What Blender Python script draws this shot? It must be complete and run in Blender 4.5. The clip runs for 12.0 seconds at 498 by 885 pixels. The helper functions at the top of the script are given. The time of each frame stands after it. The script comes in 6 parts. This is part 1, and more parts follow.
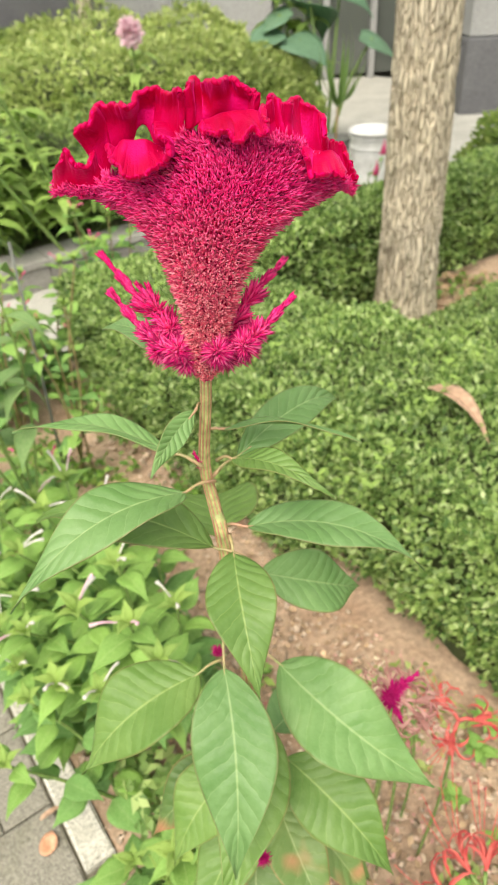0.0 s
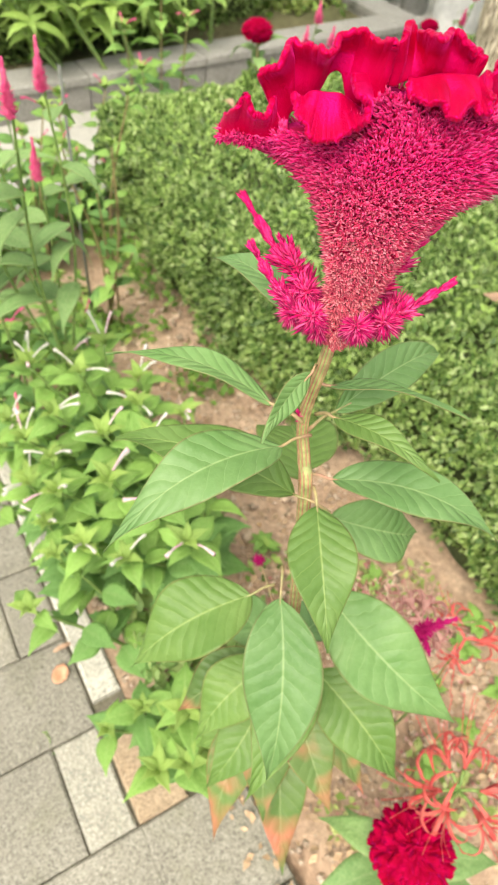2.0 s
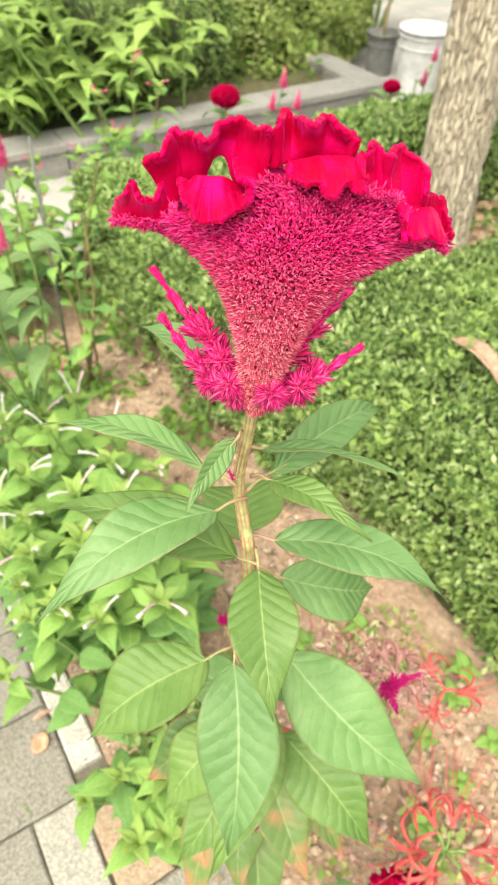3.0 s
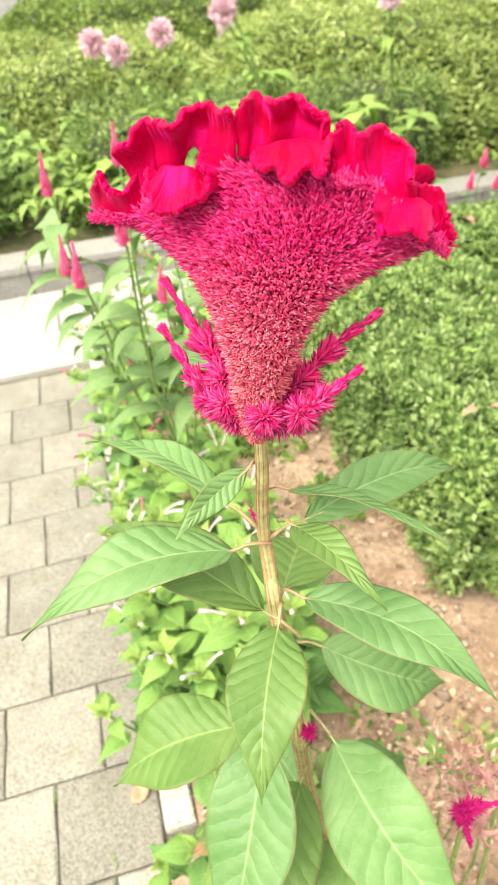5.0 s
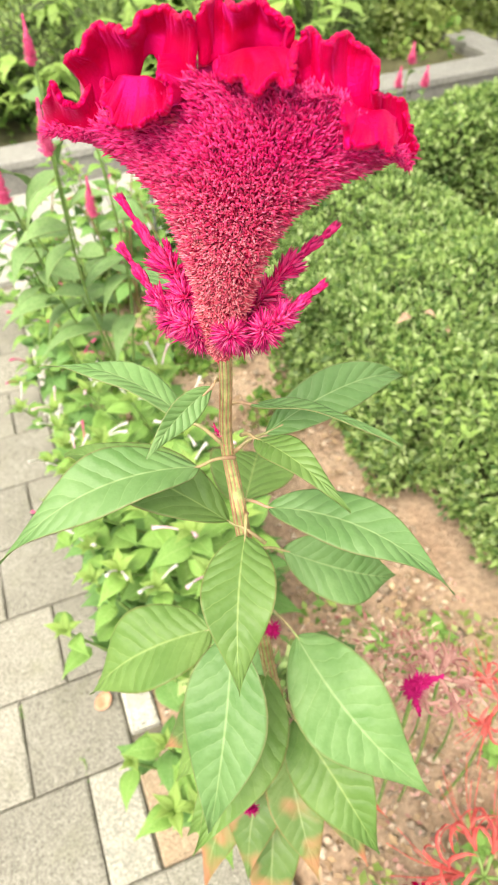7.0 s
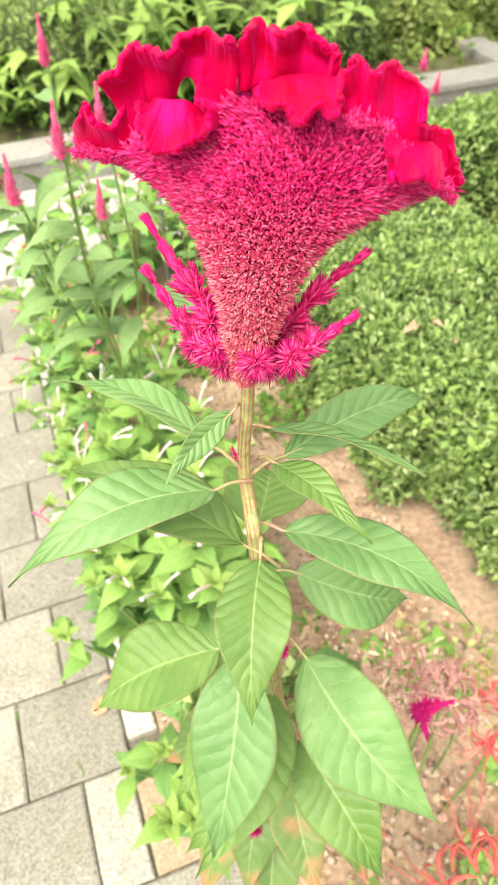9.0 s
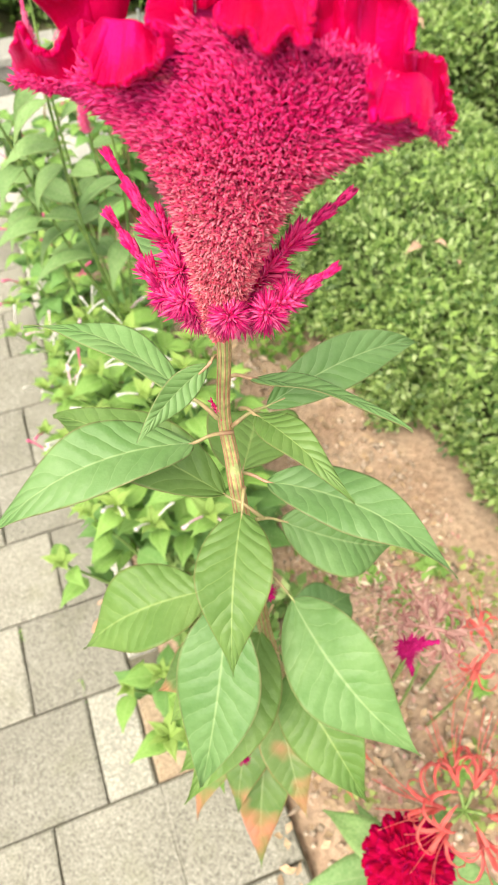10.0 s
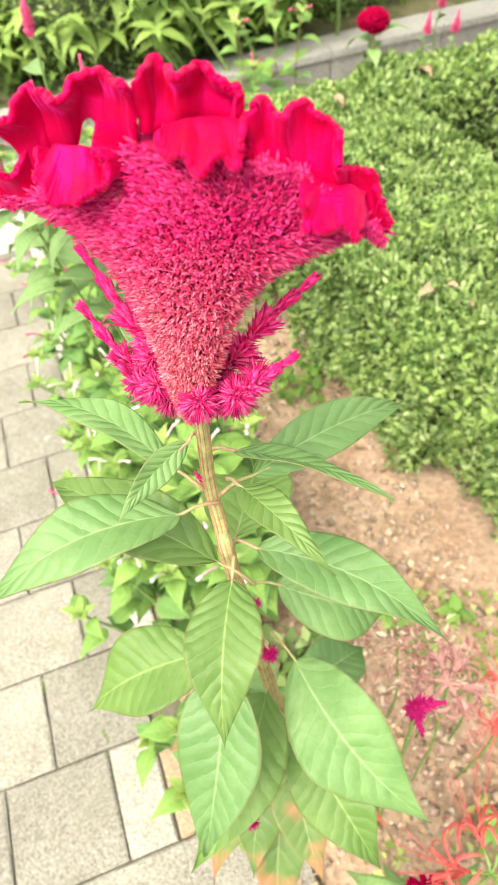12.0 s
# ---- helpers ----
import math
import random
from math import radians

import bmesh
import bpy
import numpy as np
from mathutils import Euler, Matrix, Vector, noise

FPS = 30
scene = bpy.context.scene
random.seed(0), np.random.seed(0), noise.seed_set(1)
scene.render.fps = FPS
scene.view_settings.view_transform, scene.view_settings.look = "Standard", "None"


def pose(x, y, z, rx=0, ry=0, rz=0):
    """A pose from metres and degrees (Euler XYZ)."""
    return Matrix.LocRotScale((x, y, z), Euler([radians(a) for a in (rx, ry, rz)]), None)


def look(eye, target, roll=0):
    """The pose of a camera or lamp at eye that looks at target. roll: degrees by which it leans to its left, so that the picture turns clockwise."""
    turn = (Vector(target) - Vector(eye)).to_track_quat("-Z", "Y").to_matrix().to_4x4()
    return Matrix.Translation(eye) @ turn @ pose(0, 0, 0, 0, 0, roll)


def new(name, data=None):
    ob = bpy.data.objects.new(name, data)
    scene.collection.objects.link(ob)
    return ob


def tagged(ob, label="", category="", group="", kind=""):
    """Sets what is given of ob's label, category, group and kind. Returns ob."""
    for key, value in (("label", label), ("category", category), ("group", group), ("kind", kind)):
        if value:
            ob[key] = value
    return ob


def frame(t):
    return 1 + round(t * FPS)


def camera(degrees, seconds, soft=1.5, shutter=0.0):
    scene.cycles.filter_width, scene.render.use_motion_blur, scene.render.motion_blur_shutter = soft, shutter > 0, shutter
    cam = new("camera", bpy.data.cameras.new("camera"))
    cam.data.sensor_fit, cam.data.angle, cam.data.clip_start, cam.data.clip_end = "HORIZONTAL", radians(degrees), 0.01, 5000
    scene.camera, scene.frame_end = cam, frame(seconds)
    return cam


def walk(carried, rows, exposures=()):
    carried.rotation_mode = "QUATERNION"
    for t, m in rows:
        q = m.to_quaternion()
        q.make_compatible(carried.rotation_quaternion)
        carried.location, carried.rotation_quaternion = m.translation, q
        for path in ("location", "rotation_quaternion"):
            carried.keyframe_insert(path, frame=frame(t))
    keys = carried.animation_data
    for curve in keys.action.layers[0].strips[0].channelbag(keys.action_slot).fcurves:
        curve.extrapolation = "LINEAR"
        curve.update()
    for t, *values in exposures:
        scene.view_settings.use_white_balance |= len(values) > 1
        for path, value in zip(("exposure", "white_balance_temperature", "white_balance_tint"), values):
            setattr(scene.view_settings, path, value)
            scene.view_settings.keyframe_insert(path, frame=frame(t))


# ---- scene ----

# ---- camera: eye, then yaw to the left, pitch up, roll ----
cam = camera(41.15, 12.0)
ROWS = [
    (0.0, 0.0006, 0.0003, 1.3690, -0.01, -36.88, -3.31),
    (0.5, 0.0083, 0.0426, 1.3795, 2.02, -43.09, -4.06),
    (1.0, -0.0113, 0.0228, 1.3858, 5.64, -46.23, -4.97),
    (1.5, -0.0106, 0.0360, 1.4032, 4.21, -47.61, -0.72),
    (2.0, -0.0614, 0.0551, 1.4060, 0.59, -49.39, 4.24),
    (2.5, -0.0345, 0.0573, 1.4014, 0.35, -47.70, 3.12),
    (3.0, -0.0236, 0.0650, 1.4148, 0.14, -45.29, 2.24),
    (3.5, 0.0295, 0.0784, 1.3938, 15.66, -40.09, -8.25),
    (3.7, 0.0508, 0.1156, 1.3913, 19.66, -38.74, -9.99),
    (5.3, 0.0692, 0.0871, 1.3697, 21.03, -38.35, -4.80),
    (5.5, 0.0552, 0.1170, 1.3799, 20.84, -39.48, -4.63),
    (6.0, 0.0626, 0.0991, 1.3729, 19.47, -39.61, -4.55),
    (6.5, 0.0781, 0.0848, 1.3591, 16.87, -43.92, -5.24),
    (6.7, 0.0609, 0.0779, 1.3726, 14.63, -45.71, -3.77),
    (8.3, 0.0471, 0.1023, 1.3880, 15.48, -46.34, -3.38),
    (8.5, 0.0315, 0.1059, 1.3901, 15.17, -46.61, -2.54),
    (9.0, 0.0408, 0.0922, 1.3831, 14.52, -45.96, -2.34),
    (9.5, 0.0084, 0.0964, 1.3858, 13.70, -46.71, -0.50),
    (10.0, 0.0467, 0.1210, 1.3820, 15.22, -53.05, -2.96),
    (10.5, 0.0190, 0.1234, 1.3941, 15.66, -51.20, -2.77),
    (11.0, 0.0546, 0.1317, 1.3941, 17.75, -49.48, -5.41),
    (11.5, 0.0504, 0.1309, 1.3950, 16.29, -48.61, -4.20),
    (12.0, 0.0696, 0.1379, 1.3972, 18.78, -49.66, -7.06),
]


def stand(x, y, z, yaw, pitch, roll):
    a, b = radians(yaw), radians(pitch)
    ahead = Vector((-math.sin(a) * math.cos(b), math.cos(a) * math.cos(b), math.sin(b)))
    return look((x, y, z), Vector((x, y, z)) + ahead, roll)


EXPOSURES = [(0.0, 0.72), (0.5, 1.26), (1.0, 1.08), (1.5, 0.96), (2.0, 0.82), (2.5, 0.70), (3.0, 1.00), (3.6, 1.21), (6.0, 1.23), (6.6, 1.07), (8.5, 1.23), (9.5, 1.23), (10.0, 1.00), (10.5, 1.09), (11.5, 1.21), (12.0, 1.23)]
cam.data.dof.use_dof, cam.data.dof.focus_distance, cam.data.dof.aperture_fstop = True, 0.33, 22.0
walk(cam, [(t, stand(*row)) for t, *row in ROWS], EXPOSURES)

# ---- world, sun ----
SUN_UP, SUN_TURN = radians(58), radians(200)
world = bpy.data.worlds.new("sky")
scene.world = world
world.use_nodes = True
sky = world.node_tree.nodes.new("ShaderNodeTexSky")
sky.sky_type, sky.sun_disc = "NISHITA", False
sky.sun_elevation, sky.sun_rotation = SUN_UP, SUN_TURN
sky.dust_density, sky.ozone_density = 3.0, 0.6
back = world.node_tree.nodes["Background"]
back.inputs["Strength"].default_value = 0.15
haze = world.node_tree.nodes.new("ShaderNodeMix")
haze.data_type = "RGBA"
haze.inputs[0].default_value = 0.6
haze.inputs[7].default_value = (6.6, 6.2, 5.0, 1)
world.node_tree.links.new(sky.outputs[0], haze.inputs[6])
world.node_tree.links.new(haze.outputs[2], back.inputs["Color"])
sun = new("sun", bpy.data.lights.new("sun", "SUN"))
sun.data.energy, sun.data.angle, sun.data.color = 2.6, radians(40), (1.0, 0.93, 0.78)
sun_from = Vector((math.sin(SUN_TURN) * math.cos(SUN_UP), math.cos(SUN_TURN) * math.cos(SUN_UP), math.sin(SUN_UP)))
sun.matrix_world = look(sun_from * 20, (0, 0, 0))


# ---- materials ----
def nodes_of(name):
    m = bpy.data.materials.new(name)
    m.use_nodes = True
    return m, m.node_tree.nodes, m.node_tree.links, m.node_tree.nodes["Principled BSDF"]


def node(ns, kind, **inputs):
    n = ns.new(kind)
    for key, value in inputs.items():
        n.inputs[key.replace("_", " ")].default_value = value
    return n


def mixed(ns, ls, fac, a, b, blend="MIX"):
    """A colour mix; fac, a and b are sockets or values."""
    n = ns.new("ShaderNodeMix")
    n.data_type, n.blend_type = "RGBA", blend
    for socket, value in ((n.inputs[0], fac), (n.inputs[6], a), (n.inputs[7], b)):
        if isinstance(value, bpy.types.NodeSocket):
            ls.new(value, socket)
        else:
            socket.default_value = (*value, 1) if isinstance(value, tuple) else value
    return n.outputs[2]


def ramp(ns, ls, fac, *stops):
    n = ns.new("ShaderNodeValToRGB")
    els = n.color_ramp.elements
    while len(els) < len(stops):
        els.new(0.5)
    for e, (p, c) in zip(els, stops):
        e.position, e.color = p, (*c, 1)
    ls.new(fac, n.inputs[0])
    return n.outputs[0]


def noisy(ns, ls, scale, detail=4, rough=0.6, space="Object"):
    tc = ns.new("ShaderNodeTexCoord")
    n = node(ns, "ShaderNodeTexNoise", Scale=scale, Detail=detail, Roughness=rough)
    ls.new(tc.outputs[space], n.inputs["Vector"])
    return n.outputs["Fac"]


def bumped(ns, ls, bsdf, height, strength, distance):
    b = node(ns, "ShaderNodeBump", Strength=strength, Distance=distance)
    ls.new(height, b.inputs["Height"])
    ls.new(b.outputs[0], bsdf.inputs["Normal"])


def thin(ns, ls, bsdf, colour, amount):
    """Lets light through a leaf or petal."""
    tr = ns.new("ShaderNodeBsdfTranslucent")
    ls.new(colour, tr.inputs[0])
    mx = ns.new("ShaderNodeMixShader")
    mx.inputs[0].default_value = amount
    ls.new(bsdf.outputs[0], mx.inputs[1])
    ls.new(tr.outputs[0], mx.inputs[2])
    ls.new(mx.outputs[0], ns["Material Output"].inputs[0])


def surface(name, c1, c2, scale=8, fine=90, rough=0.7, bump=0.4, depth=0.004, metal=0.0, speck=None, island=0.0, each=0.0):
    """A plain solid: two colours in large patches, fine grain, bump; speck adds dark or light grains."""
    m, ns, ls, b = nodes_of(name)
    col = ramp(ns, ls, noisy(ns, ls, scale), (0.3, c1), (0.7, c2))
    grain = noisy(ns, ls, fine, 6, 0.7)
    col = mixed(ns, ls, 0.7, col, ramp(ns, ls, grain, (0.3, (0.42,) * 3), (0.7, (1.42,) * 3)), "MULTIPLY")
    if speck:
        col = mixed(ns, ls, ramp(ns, ls, noisy(ns, ls, fine * 2.5, 2), (0.57, (0, 0, 0)), (0.64, (1, 1, 1))), col, speck)
    if island or each:
        g = ns.new("ShaderNodeNewGeometry" if island else "ShaderNodeObjectInfo")
        v = g.outputs["Random Per Island" if island else "Random"]
        k = island or each
        col = mixed(ns, ls, 1.0, col, ramp(ns, ls, v, (0.0, (1 - k,) * 3), (1.0, (1 + k,) * 3)), "MULTIPLY")
    ls.new(col, b.inputs["Base Color"])
    b.inputs["Roughness"].default_value, b.inputs["Metallic"].default_value = rough, metal
    bumped(ns, ls, b, grain, bump, depth)
    return m


def stone_skin(name, c1, c2, dark, pale, stain, each=0.1):
    """Speckled paving stone: mottled ground, fine dark and pale grains, faint greenish stains."""
    m, ns, ls, b = nodes_of(name)
    col = ramp(ns, ls, noisy(ns, ls, 7, 5, 0.6), (0.3, c1), (0.7, c2))
    grain = noisy(ns, ls, 190, 4, 0.8)
    col = mixed(ns, ls, 0.8, col, ramp(ns, ls, grain, (0.34, (0.42,) * 3), (0.66, (1.48,) * 3)), "MULTIPLY")
    col = mixed(ns, ls, ramp(ns, ls, noisy(ns, ls, 260, 2), (0.58, (0, 0, 0)), (0.64, (0.8,) * 3)), col, dark)
    col = mixed(ns, ls, ramp(ns, ls, noisy(ns, ls, 330, 2), (0.62, (0, 0, 0)), (0.68, (0.8,) * 3)), col, pale)
    col = mixed(ns, ls, ramp(ns, ls, noisy(ns, ls, 11, 6, 0.65), (0.52, (0, 0, 0)), (0.75, (0.45,) * 3)), col, stain)
    g = ns.new("ShaderNodeObjectInfo")
    col = mixed(ns, ls, 1.0, col, ramp(ns, ls, g.outputs["Random"], (0.0, (1 - each,) * 3), (1.0, (1 + each,) * 3)), "MULTIPLY")
    ls.new(col, b.inputs["Base Color"])
    b.inputs["Roughness"].default_value = 0.88
    bumped(ns, ls, b, grain, 0.6, 0.002)
    return m


def foliage(name, dark, light, rough=0.5, through_=0.3, hue=None):
    """Small leaves joined in a mesh: each leaf has its own tone."""
    m, ns, ls, b = nodes_of(name)
    g = ns.new("ShaderNodeNewGeometry")
    stops = [(0.0, dark), (0.75, light), (1.0, hue or light)]
    col = ramp(ns, ls, g.outputs["Random Per Island"], *stops)
    col = mixed(ns, ls, 0.5, col, ramp(ns, ls, noisy(ns, ls, 3.5), (0.3, (0.6, 0.62, 0.55)), (0.7, (1.35, 1.3, 1.1))), "MULTIPLY")
    ls.new(col, b.inputs["Base Color"])
    b.inputs["Roughness"].default_value = rough
    thin(ns, ls, b, col, through_)
    return m


def leaf_skin(name, dark, light, vein, edge=None, patch=None, rough=0.5, veins=11.0, through_=0.28):
    """A large leaf: midrib and side veins along the leaf's own coordinates, tinted edge, faded patches."""
    m, ns, ls, b = nodes_of(name)
    uv = ns.new("ShaderNodeUVMap")
    uv.uv_map = "leaf"
    sep = ns.new("ShaderNodeSeparateXYZ")
    ls.new(uv.outputs[0], sep.inputs[0])

    def calc(op, a, c=None):
        n = ns.new("ShaderNodeMath")
        n.operation = op
        for i, v in enumerate((a, c)):
            if isinstance(v, bpy.types.NodeSocket):
                ls.new(v, n.inputs[i])
            elif v is not None:
                n.inputs[i].default_value = v
        return n.outputs[0]

    across = calc("ABSOLUTE", calc("SUBTRACT", calc("MULTIPLY", sep.outputs[0], 2.0), 1.0))
    shift = calc("SUBTRACT", calc("MULTIPLY", sep.outputs[1], veins), calc("MULTIPLY", calc("POWER", across, 0.8), 1.7))
    shift = calc("ADD", shift, calc("MULTIPLY", noisy(ns, ls, 24, 3), 1.7))
    wave = calc("ABSOLUTE", calc("SINE", calc("MULTIPLY", shift, math.pi)))
    info = ns.new("ShaderNodeObjectInfo")
    base = mixed(ns, ls, ramp(ns, ls, noisy(ns, ls, 26, 5, 0.65), (0.34, (0, 0, 0)), (0.66, (1, 1, 1))), dark, light)
    base = mixed(ns, ls, 1.0, base, ramp(ns, ls, info.outputs["Random"], (0.0, (0.82, 0.86, 0.8)), (1.0, (1.15, 1.12, 1.05))), "MULTIPLY")
    side = ramp(ns, ls, wave, (0.0, (1, 1, 1)), (0.06, (0.45, 0.45, 0.45)), (0.16, (0, 0, 0)))
    fade = ramp(ns, ls, noisy(ns, ls, 34, 3), (0.35, (0.25,) * 3), (0.65, (1, 1, 1)))
    side = calc("MULTIPLY", side, fade)
    col = mixed(ns, ls, calc("MULTIPLY", side, 0.30), base, vein)
    rib = ramp(ns, ls, across, (0.0, (1, 1, 1)), (0.018, (0.8, 0.8, 0.8)), (0.040, (0, 0, 0)))
    col = mixed(ns, ls, calc("MULTIPLY", rib, 0.48), col, vein)
    if edge:
        rim = ramp(ns, ls, across, (0.94, (0, 0, 0)), (1.0, (1, 1, 1)))
        col = mixed(ns, ls, calc("MULTIPLY", calc("MULTIPLY", rim, noisy(ns, ls, 14)), 0.6), col, edge)
    if patch:
        blot = ramp(ns, ls, calc("ADD", noisy(ns, ls, 17, 2), calc("MULTIPLY", sep.outputs[1], 0.25)), (0.66, (0, 0, 0)), (0.88, (0.9, 0.9, 0.9)))
        col = mixed(ns, ls, blot, col, patch)
    ls.new(col, b.inputs["Base Color"])
    b.inputs["Roughness"].default_value = rough
    bumped(ns, ls, b, calc("ADD", calc("MULTIPLY", wave, 0.55), calc("ADD", calc("MULTIPLY", noisy(ns, ls, 55, 3), 1.1), calc("MULTIPLY", noisy(ns, ls, 160), 0.5))), 0.42, 0.003)
    thin(ns, ls, b, col, through_)
    return m


def bract_skin(name, low, high, z0, z1, tone=0.35, dry=None, sheen=0.4, pale=((0.90, 0.50, 0.52), (0.90, 0.30, 0.44), (0.90, 0.04, 0.34))):
    """Papery flower bracts that turn from low to high along the height of the head."""
    m, ns, ls, b = nodes_of(name)
    tc, sep = ns.new("ShaderNodeTexCoord"), ns.new("ShaderNodeSeparateXYZ")
    ls.new(tc.outputs["Object"], sep.inputs[0])
    mr = node(ns, "ShaderNodeMapRange", From_Min=z0, From_Max=z1)
    ls.new(sep.outputs[2], mr.inputs[0])
    col = ramp(ns, ls, mr.outputs[0], (0.0, low), (1.0, high))
    if dry:
        col = mixed(ns, ls, ramp(ns, ls, noisy(ns, ls, 60), (0.60, (0, 0, 0)), (0.72, (0.7, 0.7, 0.7))), col, dry)
    g = ns.new("ShaderNodeNewGeometry")
    each = g.outputs["Random Per Island"]
    col = mixed(ns, ls, 1.0, col, ramp(ns, ls, each, (0.0, (1 - tone,) * 3), (0.62, (1 + tone * 0.5,) * 3), (1.0, (1.2,) * 3)), "MULTIPLY")
    col = mixed(ns, ls, ramp(ns, ls, each, (0.56, (0, 0, 0)), (0.68, (0.45,) * 3), (1.0, (0.9,) * 3)), col, ramp(ns, ls, mr.outputs[0], (0.0, pale[0]), (0.6, pale[1]), (1.0, pale[2])))
    ls.new(col, b.inputs["Base Color"])
    b.inputs["Roughness"].default_value = 0.42
    b.inputs["Specular IOR Level"].default_value = 0.25
    b.inputs["Sheen Weight"].default_value = sheen
    b.inputs["Sheen Tint"].default_value = (1.0, 0.55, 0.75, 1)
    thin(ns, ls, b, col, 0.3)
    return m


def petal_skin(name, dark, light, rough=0.7, sheen=0.5, scale=30, through_=0.2, gloss=0.12, crisp=0.2):
    m, ns, ls, b = nodes_of(name)
    col = ramp(ns, ls, noisy(ns, ls, scale), (0.5 - crisp, dark), (0.5 + crisp, light))
    ls.new(col, b.inputs["Base Color"])
    b.inputs["Roughness"].default_value = rough
    b.inputs["Specular IOR Level"].default_value = gloss
    b.inputs["Specular Tint"].default_value = (1.0, 0.02, 0.55, 1)
    b.inputs["Sheen Weight"].default_value = sheen
    b.inputs["Sheen Roughness"].default_value = 0.35
    b.inputs["Sheen Tint"].default_value = (1.0, 0.03, 0.42, 1)
    bumped(ns, ls, b, noisy(ns, ls, 900, 3), 0.5, 0.0006)
    thin(ns, ls, b, col, through_)
    return m


M_PAVER = stone_skin("paver_concrete", (0.240, 0.225, 0.185), (0.350, 0.330, 0.280), (0.09, 0.085, 0.07), (0.54, 0.52, 0.46), (0.21, 0.21, 0.13), 0.12)
M_PAVER_PALE = stone_skin("paver_pale", (0.37, 0.35, 0.29), (0.46, 0.435, 0.375), (0.17, 0.21, 0.18), (0.68, 0.66, 0.60), (0.34, 0.32, 0.23), 0.06)
M_PAVER_TAN = stone_skin("paver_tan", (0.38, 0.275, 0.18), (0.46, 0.35, 0.24), (0.22, 0.16, 0.10), (0.56, 0.46, 0.35), (0.30, 0.24, 0.15), 0.05)
M_JOINT = surface("joint_sand", (0.13, 0.12, 0.085), (0.22, 0.20, 0.15), 14, 160, 0.95, 0.6, 0.003)
M_KERB = stone_skin("kerb_granite", (0.47, 0.45, 0.39), (0.58, 0.56, 0.50), (0.10, 0.11, 0.09), (0.70, 0.68, 0.62), (0.36, 0.34, 0.27), 0.06)
M_PATH = surface("path_concrete", (0.38, 0.37, 0.34), (0.50, 0.49, 0.45), 4, 130, 0.85, 0.4, 0.002, each=0.05)
M_WALLSTONE = surface("planter_stone", (0.21, 0.20, 0.185), (0.29, 0.28, 0.26), 5, 90, 0.8, 0.4, 0.003, each=0.1)
M_CAP = surface("planter_cap", (0.28, 0.27, 0.25), (0.36, 0.35, 0.325), 5, 90, 0.8, 0.4, 0.003, each=0.06)
M_SOIL = surface("soil", (0.42, 0.275, 0.185), (0.64, 0.47, 0.34), 7, 60, 0.95, 0.9, 0.012)
M_CLOD = surface("soil_clods", (0.40, 0.29, 0.20), (0.66, 0.53, 0.42), 30, 150, 0.95, 0.7, 0.004, island=0.4)
M_GROUND = surface("rough_ground", (0.10, 0.12, 0.045), (0.20, 0.16, 0.09), 1.2, 25, 0.95, 0.8, 0.02)
M_LITTER = surface("dead_leaves", (0.36, 0.23, 0.13), (0.56, 0.40, 0.26), 20, 90, 0.8, 0.5, 0.003, island=0.35)
M_DEAD = surface("dry_leaf", (0.33, 0.20, 0.13), (0.52, 0.35, 0.24), 18, 90, 0.75, 0.5, 0.002)
M_ORANGE = surface("fallen_orange_leaf", (0.56, 0.27, 0.15), (0.68, 0.38, 0.24), 40, 120, 0.7, 0.5, 0.002)
def bark_skin():
    """Furrowed bark: cracks drawn out along the trunk, pale ridges, grey-brown furrows."""
    m, ns, ls, b = nodes_of("bark")
    tc = ns.new("ShaderNodeTexCoord")
    mp = ns.new("ShaderNodeMapping")
    mp.inputs["Scale"].default_value = (1.0, 1.0, 0.20)
    ls.new(tc.outputs["Object"], mp.inputs["Vector"])
    warp = node(ns, "ShaderNodeTexNoise", Scale=26.0, Detail=3.0)
    ls.new(mp.outputs[0], warp.inputs["Vector"])
    bent_ = ns.new("ShaderNodeVectorMath")
    bent_.operation = "MULTIPLY_ADD"
    ls.new(warp.outputs["Color"], bent_.inputs[0])
    bent_.inputs[1].default_value = (0.05, 0.05, 0.05)
    ls.new(mp.outputs[0], bent_.inputs[2])
    cells = node(ns, "ShaderNodeTexVoronoi", Scale=66.0)
    cells.feature = "DISTANCE_TO_EDGE"
    ls.new(bent_.outputs[0], cells.inputs["Vector"])
    n1 = node(ns, "ShaderNodeTexNoise", Scale=95.0, Detail=5.0, Roughness=0.7)
    ls.new(mp.outputs[0], n1.inputs["Vector"])
    ridge_ = ramp(ns, ls, cells.outputs["Distance"], (0.0, (0, 0, 0)), (0.05, (0.45,) * 3), (0.20, (1, 1, 1)))
    col = ramp(ns, ls, ridge_, (0.0, (0.30, 0.24, 0.17)), (0.45, (0.54, 0.46, 0.35)), (1.0, (0.68, 0.60, 0.47)))
    col = mixed(ns, ls, 0.75, col, ramp(ns, ls, n1.outputs["Fac"], (0.34, (0.55, 0.53, 0.5)), (0.66, (1.3, 1.3, 1.3))), "MULTIPLY")
    col = mixed(ns, ls, 0.5, col, ramp(ns, ls, noisy(ns, ls, 9), (0.3, (0.72, 0.72, 0.72)), (0.7, (1.22, 1.2, 1.15))), "MULTIPLY")
    ls.new(col, b.inputs["Base Color"])
    b.inputs["Roughness"].default_value = 0.9
    bumped(ns, ls, b, mixed(ns, ls, 0.3, ridge_, n1.outputs["Fac"]), 1.0, 0.012)
    return m


